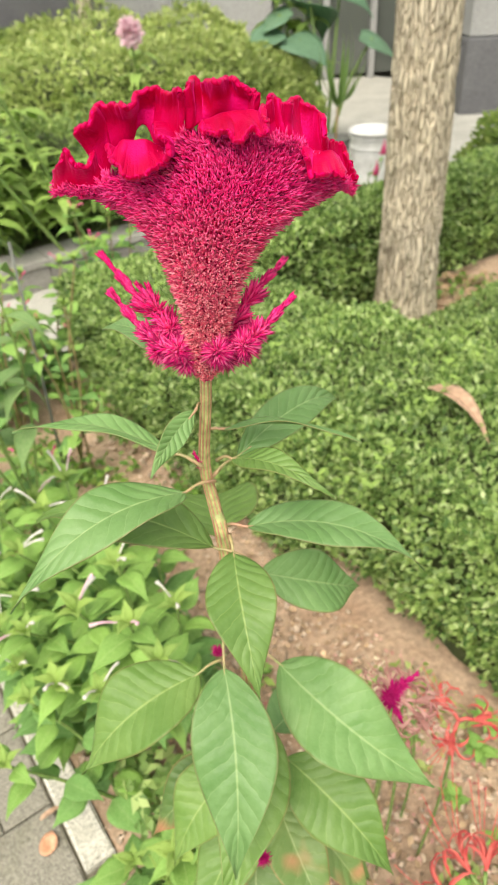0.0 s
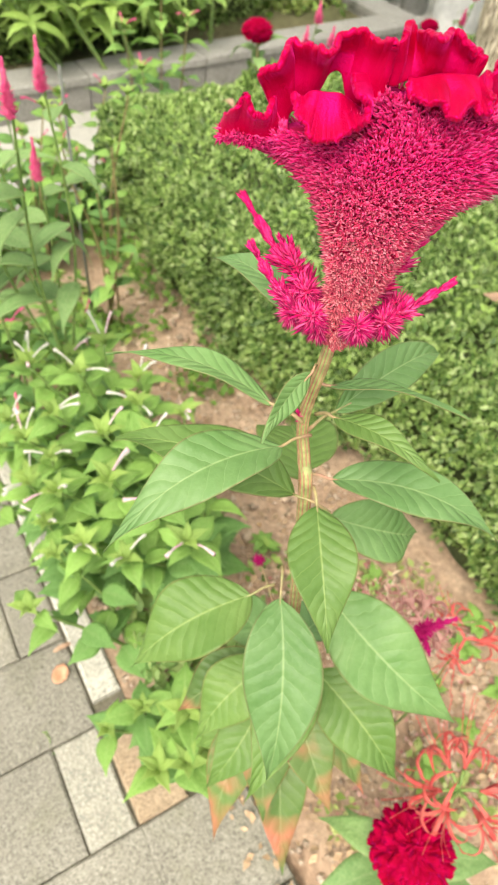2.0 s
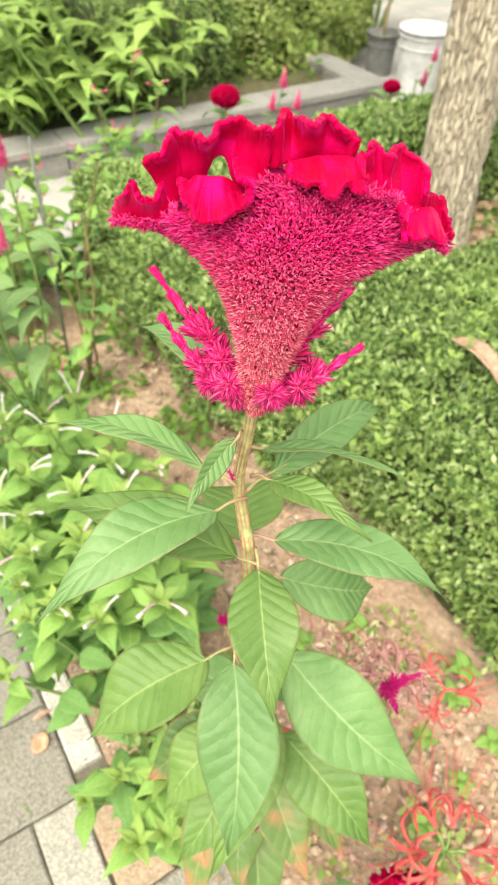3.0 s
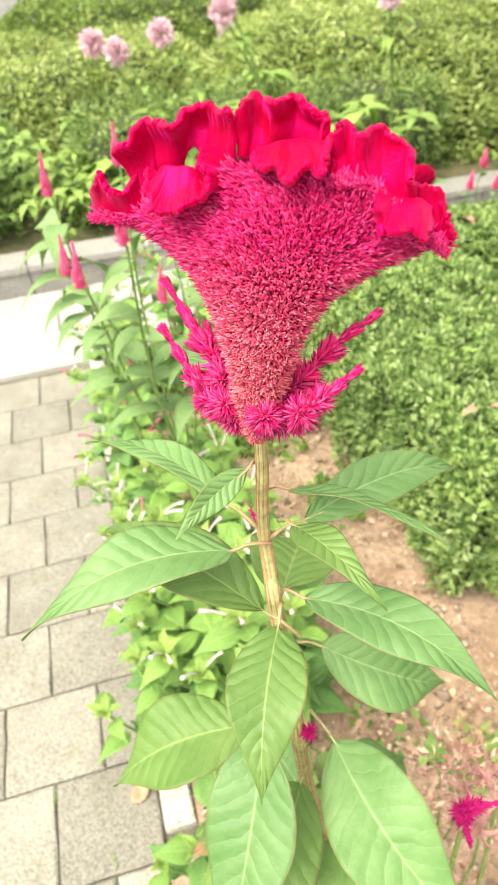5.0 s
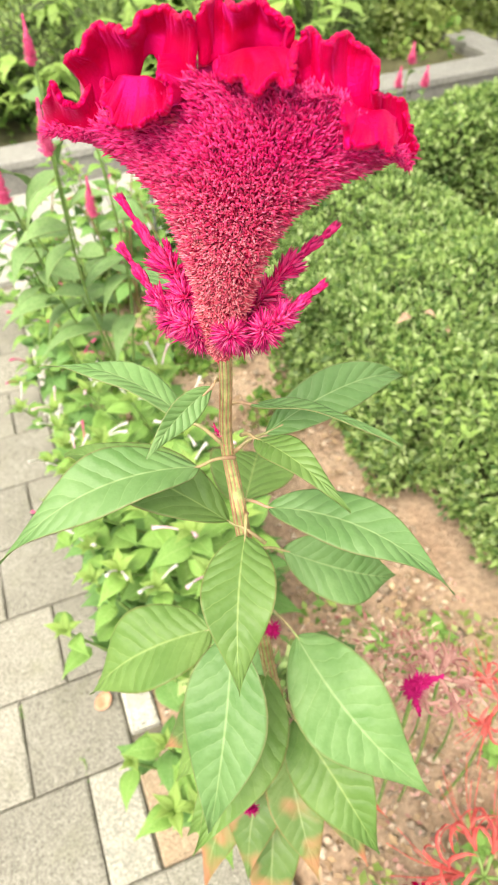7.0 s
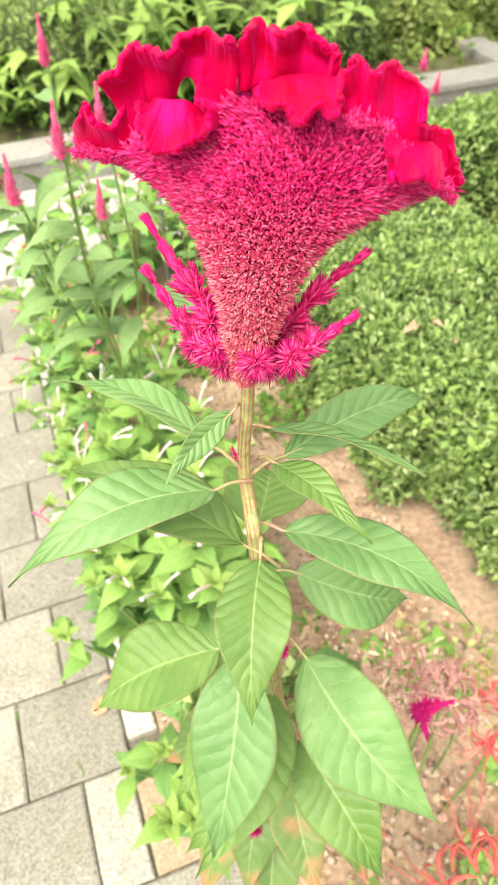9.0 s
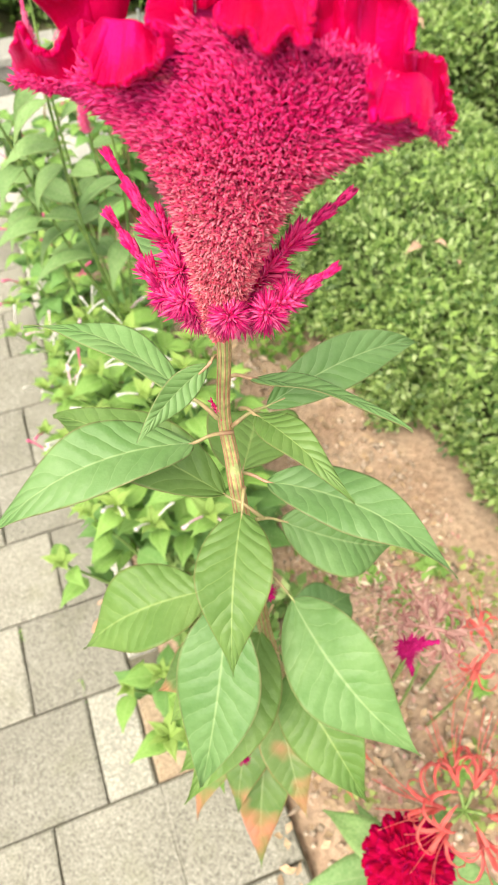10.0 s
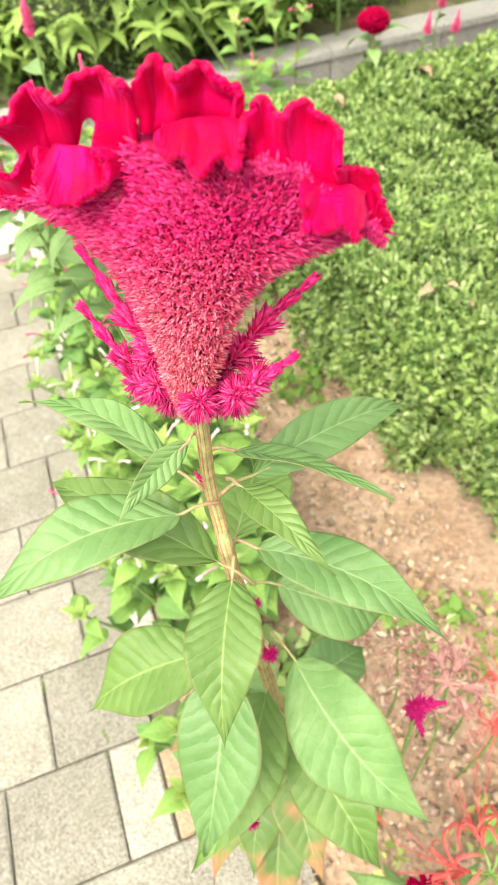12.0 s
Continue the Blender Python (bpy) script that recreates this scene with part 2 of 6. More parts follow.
M_BARK = bark_skin()
M_HEDGE = foliage("hedge_leaves", (0.070, 0.155, 0.037), (0.41, 0.570, 0.190), 0.45, 0.45, (0.57, 0.69, 0.35))
M_HEDGE_FAR = foliage("far_hedge_leaves", (0.14, 0.23, 0.05), (0.31, 0.43, 0.11), 0.5, 0.4, (0.46, 0.55, 0.18))
M_BUSH = foliage("mound_leaves", (0.24, 0.34, 0.09), (0.48, 0.58, 0.20), 0.5, 0.4, (0.62, 0.68, 0.32))
M_SHADE = foliage("shade_plant_leaves", (0.17, 0.30, 0.09), (0.38, 0.54, 0.20), 0.5, 0.4, (0.52, 0.64, 0.28))
M_UNDER = foliage("dark_shrub_leaves", (0.09, 0.16, 0.045), (0.32, 0.45, 0.14), 0.5, 0.4, (0.42, 0.54, 0.20))
# near-black fill of hedges and shrubs: shade of the leaf gaps as colour
M_CORE = surface("inner_shade", (0.04, 0.06, 0.02), (0.08, 0.10, 0.035), 12, 60, 0.95)
M_COVER = foliage("ground_cover", (0.11, 0.24, 0.05), (0.26, 0.44, 0.09), 0.5, 0.4, (0.40, 0.56, 0.15))
M_LEAF = leaf_skin("celosia_leaf", (0.142, 0.288, 0.086), (0.218, 0.372, 0.142), (0.44, 0.58, 0.26), (0.46, 0.17, 0.12))
M_LEAF_LIME = leaf_skin("celosia_leaf_young", (0.140, 0.265, 0.056), (0.207, 0.338, 0.092), (0.44, 0.56, 0.19), (0.40, 0.20, 0.12))
M_LEAF_OLD = leaf_skin("celosia_leaf_turning", (0.125, 0.225, 0.058), (0.185, 0.28, 0.09), (0.46, 0.54, 0.24), (0.72, 0.20, 0.13), (0.72, 0.23, 0.16))
M_LEAF_RED = leaf_skin("celosia_leaf_reddened", (0.52, 0.13, 0.085), (0.70, 0.21, 0.14), (0.60, 0.40, 0.22), (0.74, 0.20, 0.13))
M_LEAF_CEL = leaf_skin("spiked_cockscomb_leaf", (0.23, 0.41, 0.14), (0.37, 0.54, 0.23), (0.46, 0.56, 0.30), (0.42, 0.20, 0.14), veins=7.0, through_=0.35)
M_LEAF_MJ = leaf_skin("four_oclock_leaf", (0.235, 0.45, 0.09), (0.37, 0.58, 0.155), (0.58, 0.72, 0.30), veins=5.0, through_=0.35)
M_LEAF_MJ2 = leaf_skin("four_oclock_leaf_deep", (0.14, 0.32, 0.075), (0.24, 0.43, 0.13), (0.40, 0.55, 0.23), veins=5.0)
M_LEAF_TIP = leaf_skin("four_oclock_shoot_tip", (0.30, 0.47, 0.100), (0.41, 0.57, 0.16), (0.58, 0.70, 0.24), veins=4.0, through_=0.35)
M_LEAF_PALM = leaf_skin("lobed_leaf", (0.29, 0.47, 0.10), (0.46, 0.62, 0.18), (0.50, 0.62, 0.22), veins=5.0, through_=0.35)
M_LEAF_TARO = leaf_skin("taro_leaf", (0.14, 0.27, 0.17), (0.21, 0.36, 0.24), (0.25, 0.40, 0.24), veins=6.0)
M_STEM = surface("celosia_stem", (0.34, 0.40, 0.13), (0.47, 0.49, 0.21), 40, 160, 0.5, 0.3, 0.001)
M_STEM_RIB = surface("celosia_stem_ribs", (0.42, 0.16, 0.11), (0.56, 0.40, 0.22), 50, 160, 0.5, 0.3, 0.001)
M_PETIOLE = surface("petiole", (0.30, 0.37, 0.13), (0.50, 0.27, 0.18), 45, 160, 0.5, 0.2, 0.001)
M_STALK = surface("green_stalk", (0.13, 0.24, 0.06), (0.26, 0.36, 0.10), 30, 120, 0.55, 0.2, 0.001)
M_STALK_RED = surface("reddish_stalk", (0.26, 0.16, 0.09), (0.34, 0.30, 0.12), 30, 120, 0.55, 0.2, 0.001)
M_CREST = petal_skin("cockscomb_velvet", (0.34, 0.0, 0.008), (0.44, 0.0, 0.036), 0.42, 1.0, 45, 0.05, 1.0, 0.15)
M_BRAIN = petal_skin("dark_crimson_velvet", (0.26, 0.002, 0.016), (0.40, 0.002, 0.050), 0.85, 0.5, 60, 0.05, 0.0, 0.15)
M_BODY = petal_skin("head_flesh", (0.30, 0.008, 0.04), (0.42, 0.012, 0.08), 0.85, 0.6, 60, 0.05, 0.0)
M_BRACT = bract_skin("head_bracts", (0.82, 0.150, 0.215), (0.80, 0.006, 0.19), 1.19, 1.275, 0.38, (0.42, 0.16, 0.13), 0.12, pale=((0.92, 0.52, 0.52), (0.92, 0.38, 0.48), (0.91, 0.09, 0.38)))
M_PLUME = bract_skin("spike_bracts", (0.80, 0.012, 0.24), (0.80, 0.004, 0.17), 1.17, 1.225, 0.55, sheen=0.1, pale=((0.95, 0.34, 0.54), (0.94, 0.14, 0.42), (0.92, 0.02, 0.28)))
M_MAGENTA = petal_skin("magenta_plume", (0.38, 0.006, 0.11), (0.58, 0.03, 0.21), 0.6, 0.3, 90)
M_PINK = petal_skin("pink_spike", (0.66, 0.07, 0.22), (0.82, 0.20, 0.36), 0.6, 0.4, 60)
M_CORAL = petal_skin("spider_lily_petal", (0.70, 0.11, 0.10), (0.82, 0.26, 0.22), 0.5, 0.2, 40, 0.35)
M_FADED = petal_skin("faded_lily", (0.50, 0.25, 0.22), (0.70, 0.43, 0.38), 0.6, 0.2, 40, 0.3)
M_SPENT = foliage("spent_petals", (0.40, 0.15, 0.15), (0.82, 0.52, 0.48), 0.6, 0.3, (0.86, 0.78, 0.60))
M_WHITE = petal_skin("white_flower", (0.74, 0.72, 0.68), (0.82, 0.80, 0.76), 0.6, 0.1, 40, 0.3)
M_CLEOME = petal_skin("pale_pink_flower", (0.80, 0.46, 0.58), (0.88, 0.80, 0.82), 0.6, 0.1, 60, 0.3)
M_WALLPANEL = surface("grey_cladding", (0.31, 0.31, 0.31), (0.38, 0.38, 0.38), 3, 60, 0.55, 0.1, 0.001)
M_WALLDARK = surface("dark_cladding", (0.11, 0.11, 0.12), (0.15, 0.15, 0.16), 3, 60, 0.6, 0.1, 0.001)
M_PLASTIC = surface("white_plastic", (0.76, 0.76, 0.76), (0.82, 0.82, 0.81), 4, 5, 0.45, 0.02, 0.001)
M_POT = surface("grey_pot", (0.17, 0.17, 0.16), (0.25, 0.25, 0.24), 9, 60, 0.7, 0.2, 0.002)
M_WIRE = surface("steel_stake", (0.10, 0.11, 0.10), (0.16, 0.17, 0.15), 30, 90, 0.5)


def glass_skin():
    m, ns, ls, b = nodes_of("window_glass")
    b.inputs["Base Color"].default_value = (0.10, 0.11, 0.10, 1)
    b.inputs["Roughness"].default_value = 0.06
    b.inputs["Specular IOR Level"].default_value = 0.6
    return m


M_GLASS = glass_skin()


# ---- building blocks ----
def build(name, verts, faces, material, parent=None, label="", uv=None, smooth=True):
    """One mesh object; with a parent (an Empty that only has a place) its vertices stay where they are."""
    me = bpy.data.meshes.new(name)
    me.from_pydata([tuple(v) for v in verts], [], [tuple(f) for f in faces])
    if uv is not None:
        layer = me.uv_layers.new(name="leaf")
        at = np.zeros(len(me.loops), dtype=np.int32)
        me.loops.foreach_get("vertex_index", at)
        layer.data.foreach_set("uv", np.asarray(uv, dtype=np.float32)[at].ravel())
    if smooth:
        me.polygons.foreach_set("use_smooth", np.ones(len(me.polygons), dtype=bool))
    me.materials.append(material)
    me.update()
    ob = new(name, me)
    if parent is not None:
        hang(ob, parent)
    return tagged(ob, label)


def hang(ob, parent):
    ob.parent = parent
    ob.matrix_parent_inverse = parent.matrix_basis.inverted()
    return ob


def thing(name, place, label, category, group="", kind=""):
    ob = new(name)
    ob.empty_display_size = 0.05
    ob.location = place
    return tagged(ob, label, category, group, kind)


def unit(v):
    v = np.asarray(v, float)
    return v / (np.linalg.norm(v) + 1e-12)


def spline(points, n):
    """n points along a smooth curve through the given ones."""
    p = np.asarray(points, float)
    p = np.vstack([2 * p[0] - p[1], p, 2 * p[-1] - p[-2]])
    out = []
    for u in np.linspace(0, len(p) - 3 - 1e-9, n):
        i, f = int(u), u - int(u)
        a, b, c, d = p[i : i + 4]
        out.append(0.5 * (2 * b + (c - a) * f + (2 * a - 5 * b + 4 * c - d) * f * f + (3 * b - a - 3 * c + d) * f**3))
    return np.array(out)


def tube(points, radii, sides=8, ribs=0.0, caps=True):
    """Vertices and faces of a tube along points; ribs makes its section lobed."""
    p = np.asarray(points, float)
    n = len(p)
    r = np.interp(np.linspace(0, 1, n), np.linspace(0, 1, len(radii)), radii)
    tan = np.gradient(p, axis=0)
    verts, faces = [], []
    ref = np.array([0.31, 0.95, 0.05])
    for i in range(n):
        t = unit(tan[i])
        a = unit(np.cross(t, ref if abs(t @ ref) < 0.95 else (1, 0, 0)))
        b = np.cross(t, a)
        for k in range(sides):
            w = 2 * math.pi * k / sides
            q = r[i] * (1 + ribs * (1 if k % 2 else -1))
            verts.append(p[i] + q * (a * math.cos(w) + b * math.sin(w)))
    for i in range(n - 1):
        for k in range(sides):
            k2 = (k + 1) % sides
            faces.append((i * sides + k, i * sides + k2, (i + 1) * sides + k2, (i + 1) * sides + k))
    if caps:
        faces.append(tuple(range(sides - 1, -1, -1)))
        faces.append(tuple((n - 1) * sides + k for k in range(sides)))
    return verts, faces


def joined(*pieces):
    verts, faces = [], []
    for v, f in pieces:
        o = len(verts)
        verts += list(v)
        faces += [tuple(i + o for i in face) for face in f]
    return verts, faces


def blade(base, tip, width, up, arch=0.1, fold=0.25, ripple=0.0, n=16, m=8, belly=0.62, thick=0.0005, twist=0.0, hook=0.0, ribs_=8, sway=0.0, flutter=0.0):
    """A leaf blade from base to tip: vertices, faces and leaf coordinates. up: where its upper side looks; arch: how far it bows
    towards up, as a part of its length; fold: how far its halves rise; ripple: puckering between the veins; hook: droop of the tip."""
    base, tip, up = (np.asarray(v, float) for v in (base, tip, up))
    length = np.linalg.norm(tip - base)
    ahead = (tip - base) / length
    across = unit(np.cross(ahead, up))
    nor = np.cross(across, ahead)
    top, low, uv = [], [], []
    for i in range(n + 1):
        v = i / n
        c = base + ahead * length * v + nor * length * (arch * 4 * v * (1 - v) - hook * v**3)
        half = width / 2 * (v**belly * (1 - v) ** 1.05) / (0.372**belly * 0.628**1.05) if 0 < v < 1 else 0.0
        half *= 1 - 0.62 * max(0.0, (v - 0.42) / 0.58) ** 1.7
        c = c + across * length * sway * 4 * v * (1 - v)
        half = max(half, width * 0.010)
        ang = twist * v
        ac, no = across * math.cos(ang) + nor * math.sin(ang), nor * math.cos(ang) - across * math.sin(ang)
        for j in range(m + 1):
            s = 2 * j / m - 1
            lift = fold * abs(s) * half - fold * 0.45 * s * s * half
            lift -= ripple * width * min(1.0, 2.5 * abs(s)) * (1 - 0.5 * abs(s)) * math.cos(2 * math.pi * (v * ribs_ - abs(s) ** 0.8 * 1.7))
            lift += flutter * width * s * abs(s) * math.sin(v * 9.0 + 40.0 * sway + (1.7 if s > 0 else 0.0))
            p = c + ac * s * half + no * lift
            top.append(p + no * thick / 2)
            low.append(p - no * thick / 2)
            uv.append((j / m, v))
    k, cnt = m + 1, len(top)
    faces = []
    for i in range(n):
        for j in range(m):
            a = i * k + j
            faces.append((a, a + 1, a + k + 1, a + k))
            faces.append((cnt + a, cnt + a + k, cnt + a + k + 1, cnt + a + 1))
        a = i * k
        faces.append((a, a + k, cnt + a + k, cnt + a))
        a = i * k + m
        faces.append((a, cnt + a, cnt + a + k, a + k))
    return top + low, faces, uv + uv


def leaf_form(name, width, arch, fold, ripple, material, hook=0.1, n=8, m=6, belly=0.62):
    """Mesh data of a leaf one unit long along +y, to be shared."""
    v, f, uv = blade((0, 0, 0), (0, 1, 0), width, (0, 0, 1), arch, fold, ripple, n, m, belly, 0.008, 0, hook)
    ob = build(name, v, f, material, uv=uv)
    me = ob.data
    bpy.data.objects.remove(ob)
    return me


def placed(name, me, place, ahead, up, size, parent):
    """An object on shared mesh data whose +y looks ahead and whose +z looks up."""
    y = Vector(ahead).normalized()
    x = y.cross(Vector(up)).normalized()
    z = x.cross(y)
    ob = new(name, me)
    hang(ob, parent)
    rot = Matrix((x, y, z)).transposed().to_4x4()
    ob.matrix_basis = Matrix.Translation(place) @ rot @ Matrix.Scale(size, 4)
    return ob


def leaf_cloud(name, pts, ahead, up, size, material, parent=None, label="", slim=0.5, kind=""):
    """Many small folded leaves in one mesh. pts, ahead, up: arrays; size: array of lengths."""
    y = ahead / (np.linalg.norm(ahead, axis=1, keepdims=True) + 1e-9)
    x = np.cross(y, up)
    x /= np.linalg.norm(x, axis=1, keepdims=True) + 1e-9
    z = np.cross(x, y)
    s = np.asarray(size)[:, None]
    verts = np.stack([pts, pts + s * (0.45 * y - slim / 2 * x + 0.10 * z), pts + s * (0.5 * y), pts + s * (0.45 * y + slim / 2 * x + 0.10 * z), pts + s * (y - 0.06 * z)], 1).reshape(-1, 3)
    n = len(pts)
    f = np.array([(0, 2, 1), (0, 3, 2), (1, 2, 4), (2, 3, 4)])
    faces = (np.arange(n)[:, None, None] * 5 + f[None]).reshape(-1, 3)
    me = bpy.data.meshes.new(name)
    me.vertices.add(len(verts))
    me.vertices.foreach_set("co", verts.astype(np.float32).ravel())
    me.loops.add(len(faces) * 3)
    me.loops.foreach_set("vertex_index", faces.astype(np.int32).ravel())
    me.polygons.add(len(faces))
    me.polygons.foreach_set("loop_start", np.arange(0, len(faces) * 3, 3, dtype=np.int32))
    me.update(calc_edges=True)
    me.materials.append(material)
    ob = new(name, me)
    if parent is not None:
        hang(ob, parent)
    return tagged(ob, label, kind=kind)


def spindles(pts, ahead, length, radius, sides=4):
    """Vertices and faces of many little pointed bracts."""
    y = ahead / (np.linalg.norm(ahead, axis=1, keepdims=True) + 1e-9)
    ref = np.where(np.abs(y[:, 2:3]) < 0.9, np.array([[0, 0, 1.0]]), np.array([[1.0, 0, 0]]))
    x = np.cross(y, ref)
    x /= np.linalg.norm(x, axis=1, keepdims=True) + 1e-9
    z = np.cross(x, y)
    ln, ra = np.asarray(length)[:, None], np.asarray(radius)[:, None]
    rings = []
    for along, wide in ((0.0, 0.55), (0.45, 1.0)):
        for k in range(sides):
            w = 2 * math.pi * k / sides
            rings.append(pts + ln * along * y + ra * wide * (math.cos(w) * x + math.sin(w) * z))
    verts = np.stack(rings + [pts + ln * y], 1).reshape(-1, 3)
    per = 2 * sides + 1
    f = []
    for k in range(sides):
        k2 = (k + 1) % sides
        f += [(k, k2, sides + k2), (k, sides + k2, sides + k), (sides + k, sides + k2, 2 * sides)]
    faces = (np.arange(len(pts))[:, None, None] * per + np.array(f)[None]).reshape(-1, 3)
    return verts, faces


rng = np.random.default_rng(7)

# ---- plan: u runs along the kerb away from the camera, v across it into the bed ----
ORIGIN, AWAY, INTO = np.array([-0.496, 0.368]), np.array([-0.550, 0.835]), np.array([0.835, 0.550])


def plan(u, v, z=0.0):
    p = ORIGIN + u * AWAY + v * INTO
    return np.array([p[0], p[1], z])


def slab(name, u0, u1, v0, v1, z0, z1, material, parent=None, label="", bevel=0.004, wobble=0.0):
    """A block on the plan with chamfered, slightly chipped upper edges."""
    n = 5 if wobble else 1
    ring = [(u0 + (u1 - u0) * k / n, v0) for k in range(n)] + [(u1, v0 + (v1 - v0) * k / n) for k in range(n)]
    ring += [(u1 - (u1 - u0) * k / n, v1) for k in range(n)] + [(u0, v1 - (v1 - v0) * k / n) for k in range(n)]
    m, verts, cu, cv = len(ring), [], (u0 + u1) / 2, (v0 + v1) / 2
    for z, inset in ((z0, 0), (z1 - bevel, 0), (z1, bevel)):
        for u, v in ring:
            chip = abs(rng.normal(0, wobble)) * (2.2 if inset else 0.8)
            d = inset + chip
            verts.append(plan(u + d * np.sign(round(cu - u, 6)) * (abs(u - cu) > 0.49 * (u1 - u0)), v + d * np.sign(round(cv - v, 6)) * (abs(v - cv) > 0.49 * (v1 - v0)), z - chip * 0.5 * (inset > 0)))
    faces = [tuple(range(m))]
    for a in (0, m):
        for k in range(m):
            faces.append((a + (k + 1) % m, a + k, a + k + m, a + (k + 1) % m + m))
    faces.append(tuple(range(3 * m - 1, 2 * m - 1, -1)))
    return build(name, verts, faces, material, parent, label, smooth=False)


def hills(u0, u1, v0, v1, step, height, rough):
    """A bumpy sheet on the plan."""
    us, vs = np.arange(u0, u1 + step / 2, step), np.arange(v0, v1 + step / 2, step)
    verts = []
    for u in us:
        for v in vs:
            p = plan(u, v)
            edge = min(1.0, (v - v0) / 0.05, (v1 - v) / 0.05)
            h = height + rough * edge * (noise.noise((p[0] * 5, p[1] * 5, 1)) + 0.5 * noise.noise((p[0] * 17, p[1] * 17, 5)) + 0.3 * noise.noise((p[0] * 50, p[1] * 50, 9)))
            verts.append((p[0], p[1], h))
    n = len(vs)
    faces = [(i * n + j, (i + 1) * n + j, (i + 1) * n + j + 1, i * n + j + 1) for i in range(len(us) - 1) for j in range(n - 1)]
    return verts, [f[::-1] for f in faces]


# far ground, one sheet to the horizon
ground = build("ground", [(-400, -400, -0.09), (400, -400, -0.09), (400, 400, -0.09), (-400, 400, -0.09)], [(0, 1, 2, 3)], M_GROUND, smooth=False)
tagged(ground, "rough earth and grass ground reaching to the horizon", "ground", kind="structure")

# bed of soil between the kerb and the hedges
def on_paving(x, y):
    """Whether a place lies on the paved corner beyond the end of the kerb."""
    d = np.array([x, y]) - ORIGIN
    return (d @ AWAY < -0.195 and d @ INTO < 0.425) or (d @ AWAY < 0.01 and d @ INTO < 0.315)


v_, f_ = hills(-0.62, 1.86, 0.27, 3.6, 0.03, -0.002, 0.014)
v_ = [(x, y, -0.045 if on_paving(x, y) else z) for x, y, z in v_]
bed = tagged(build("soil_bed", v_, f_, M_SOIL), "reddish brown garden soil with clods and weeds", "soil", kind="structure")
v_, f_ = hills(2.825, 4.6, -2.5, 3.02, 0.08, 0.10, 0.03)
tagged(build("soil_bed_far", v_, f_, M_GROUND), "dark soil of the raised bed behind the low wall", "soil", kind="structure")

n = 4800
uu, vv = rng.uniform(-0.6, 1.3, n), rng.uniform(0.27, 1.0, n) ** 1.0
cp = np.array([plan(u, v, rng.uniform(-0.006, 0.006)) for u, v in zip(uu, vv)])
cp[:, 2] -= [0.05 if on_paving(x, y) else 0.0 for x, y, _ in cp]
cd = rng.normal(size=(n, 3))
cv, cf = spindles(cp, cd, rng.gamma(2.0, 0.0046, n), rng.gamma(2.0, 0.0027, n), 4)
clods = tagged(build("soil_clods", cv, cf, M_CLOD, smooth=True), "small clods and pebbles scattered on the soil", "soil", kind="stuff")

# raised bed wall behind the cross path
wall = thing("planter_wall", plan(2.85, 1.0), "low grey stone planter wall with paler cap stones", "wall", kind="structure")
for k in range(10):
    v0 = -3.0 + k * 0.6
    slab("wall_stone", 2.645, 2.815, v0 + 0.003, v0 + 0.597, -0.09, 0.13, M_WALLSTONE, wall, bevel=0.004)
    slab("cap_stone", 2.630, 2.830, v0 + 0.002, v0 + 0.598, 0.1305, 0.165, M_CAP, wall, bevel=0.006)

for k in range(4):
    u0 = 2.645 + k * 0.45
    slab("wall_stone", u0 + 0.003, u0 + 0.447, 3.005, 3.17, -0.09, 0.13, M_WALLSTONE, wall, bevel=0.004)
    slab("cap_stone", u0 - 0.013, u0 + 0.433, 3.002, 3.185, 0.1305, 0.165, M_CAP, wall, bevel=0.006)

# paved yard beside the raised bed, before the building
yard = thing("yard_paving", plan(4.0, 4.5), "pale concrete slabs of the yard before the building", "paving", kind="structure")
for i in range(7):
    for k in range(6):
        slab("yard_slab", 2.648 + i * 0.6, 3.243 + i * 0.6, 3.195 + k * 0.6, 3.790 + k * 0.6, -0.07, rng.uniform(0.0, 0.003), M_PATH, yard, bevel=0.004)

# pale cross path between the beds
path = thing("cross_path", plan(2.3, 0.0), "pale concrete slab path crossing behind the bed", "path", kind="structure")
for a, (u0, u1) in enumerate(((1.90, 2.20), (2.205, 2.49), (2.495, 2.640))):
    for k in range(11):
        v0 = -2.6 + k * 0.6 + 0.3 * (a % 2)
        slab("path_slab", u0, u1, v0 + 0.002, v0 + 0.598, -0.06, 0.012 + rng.uniform(0, 0.002), M_PATH, path, bevel=0.004)

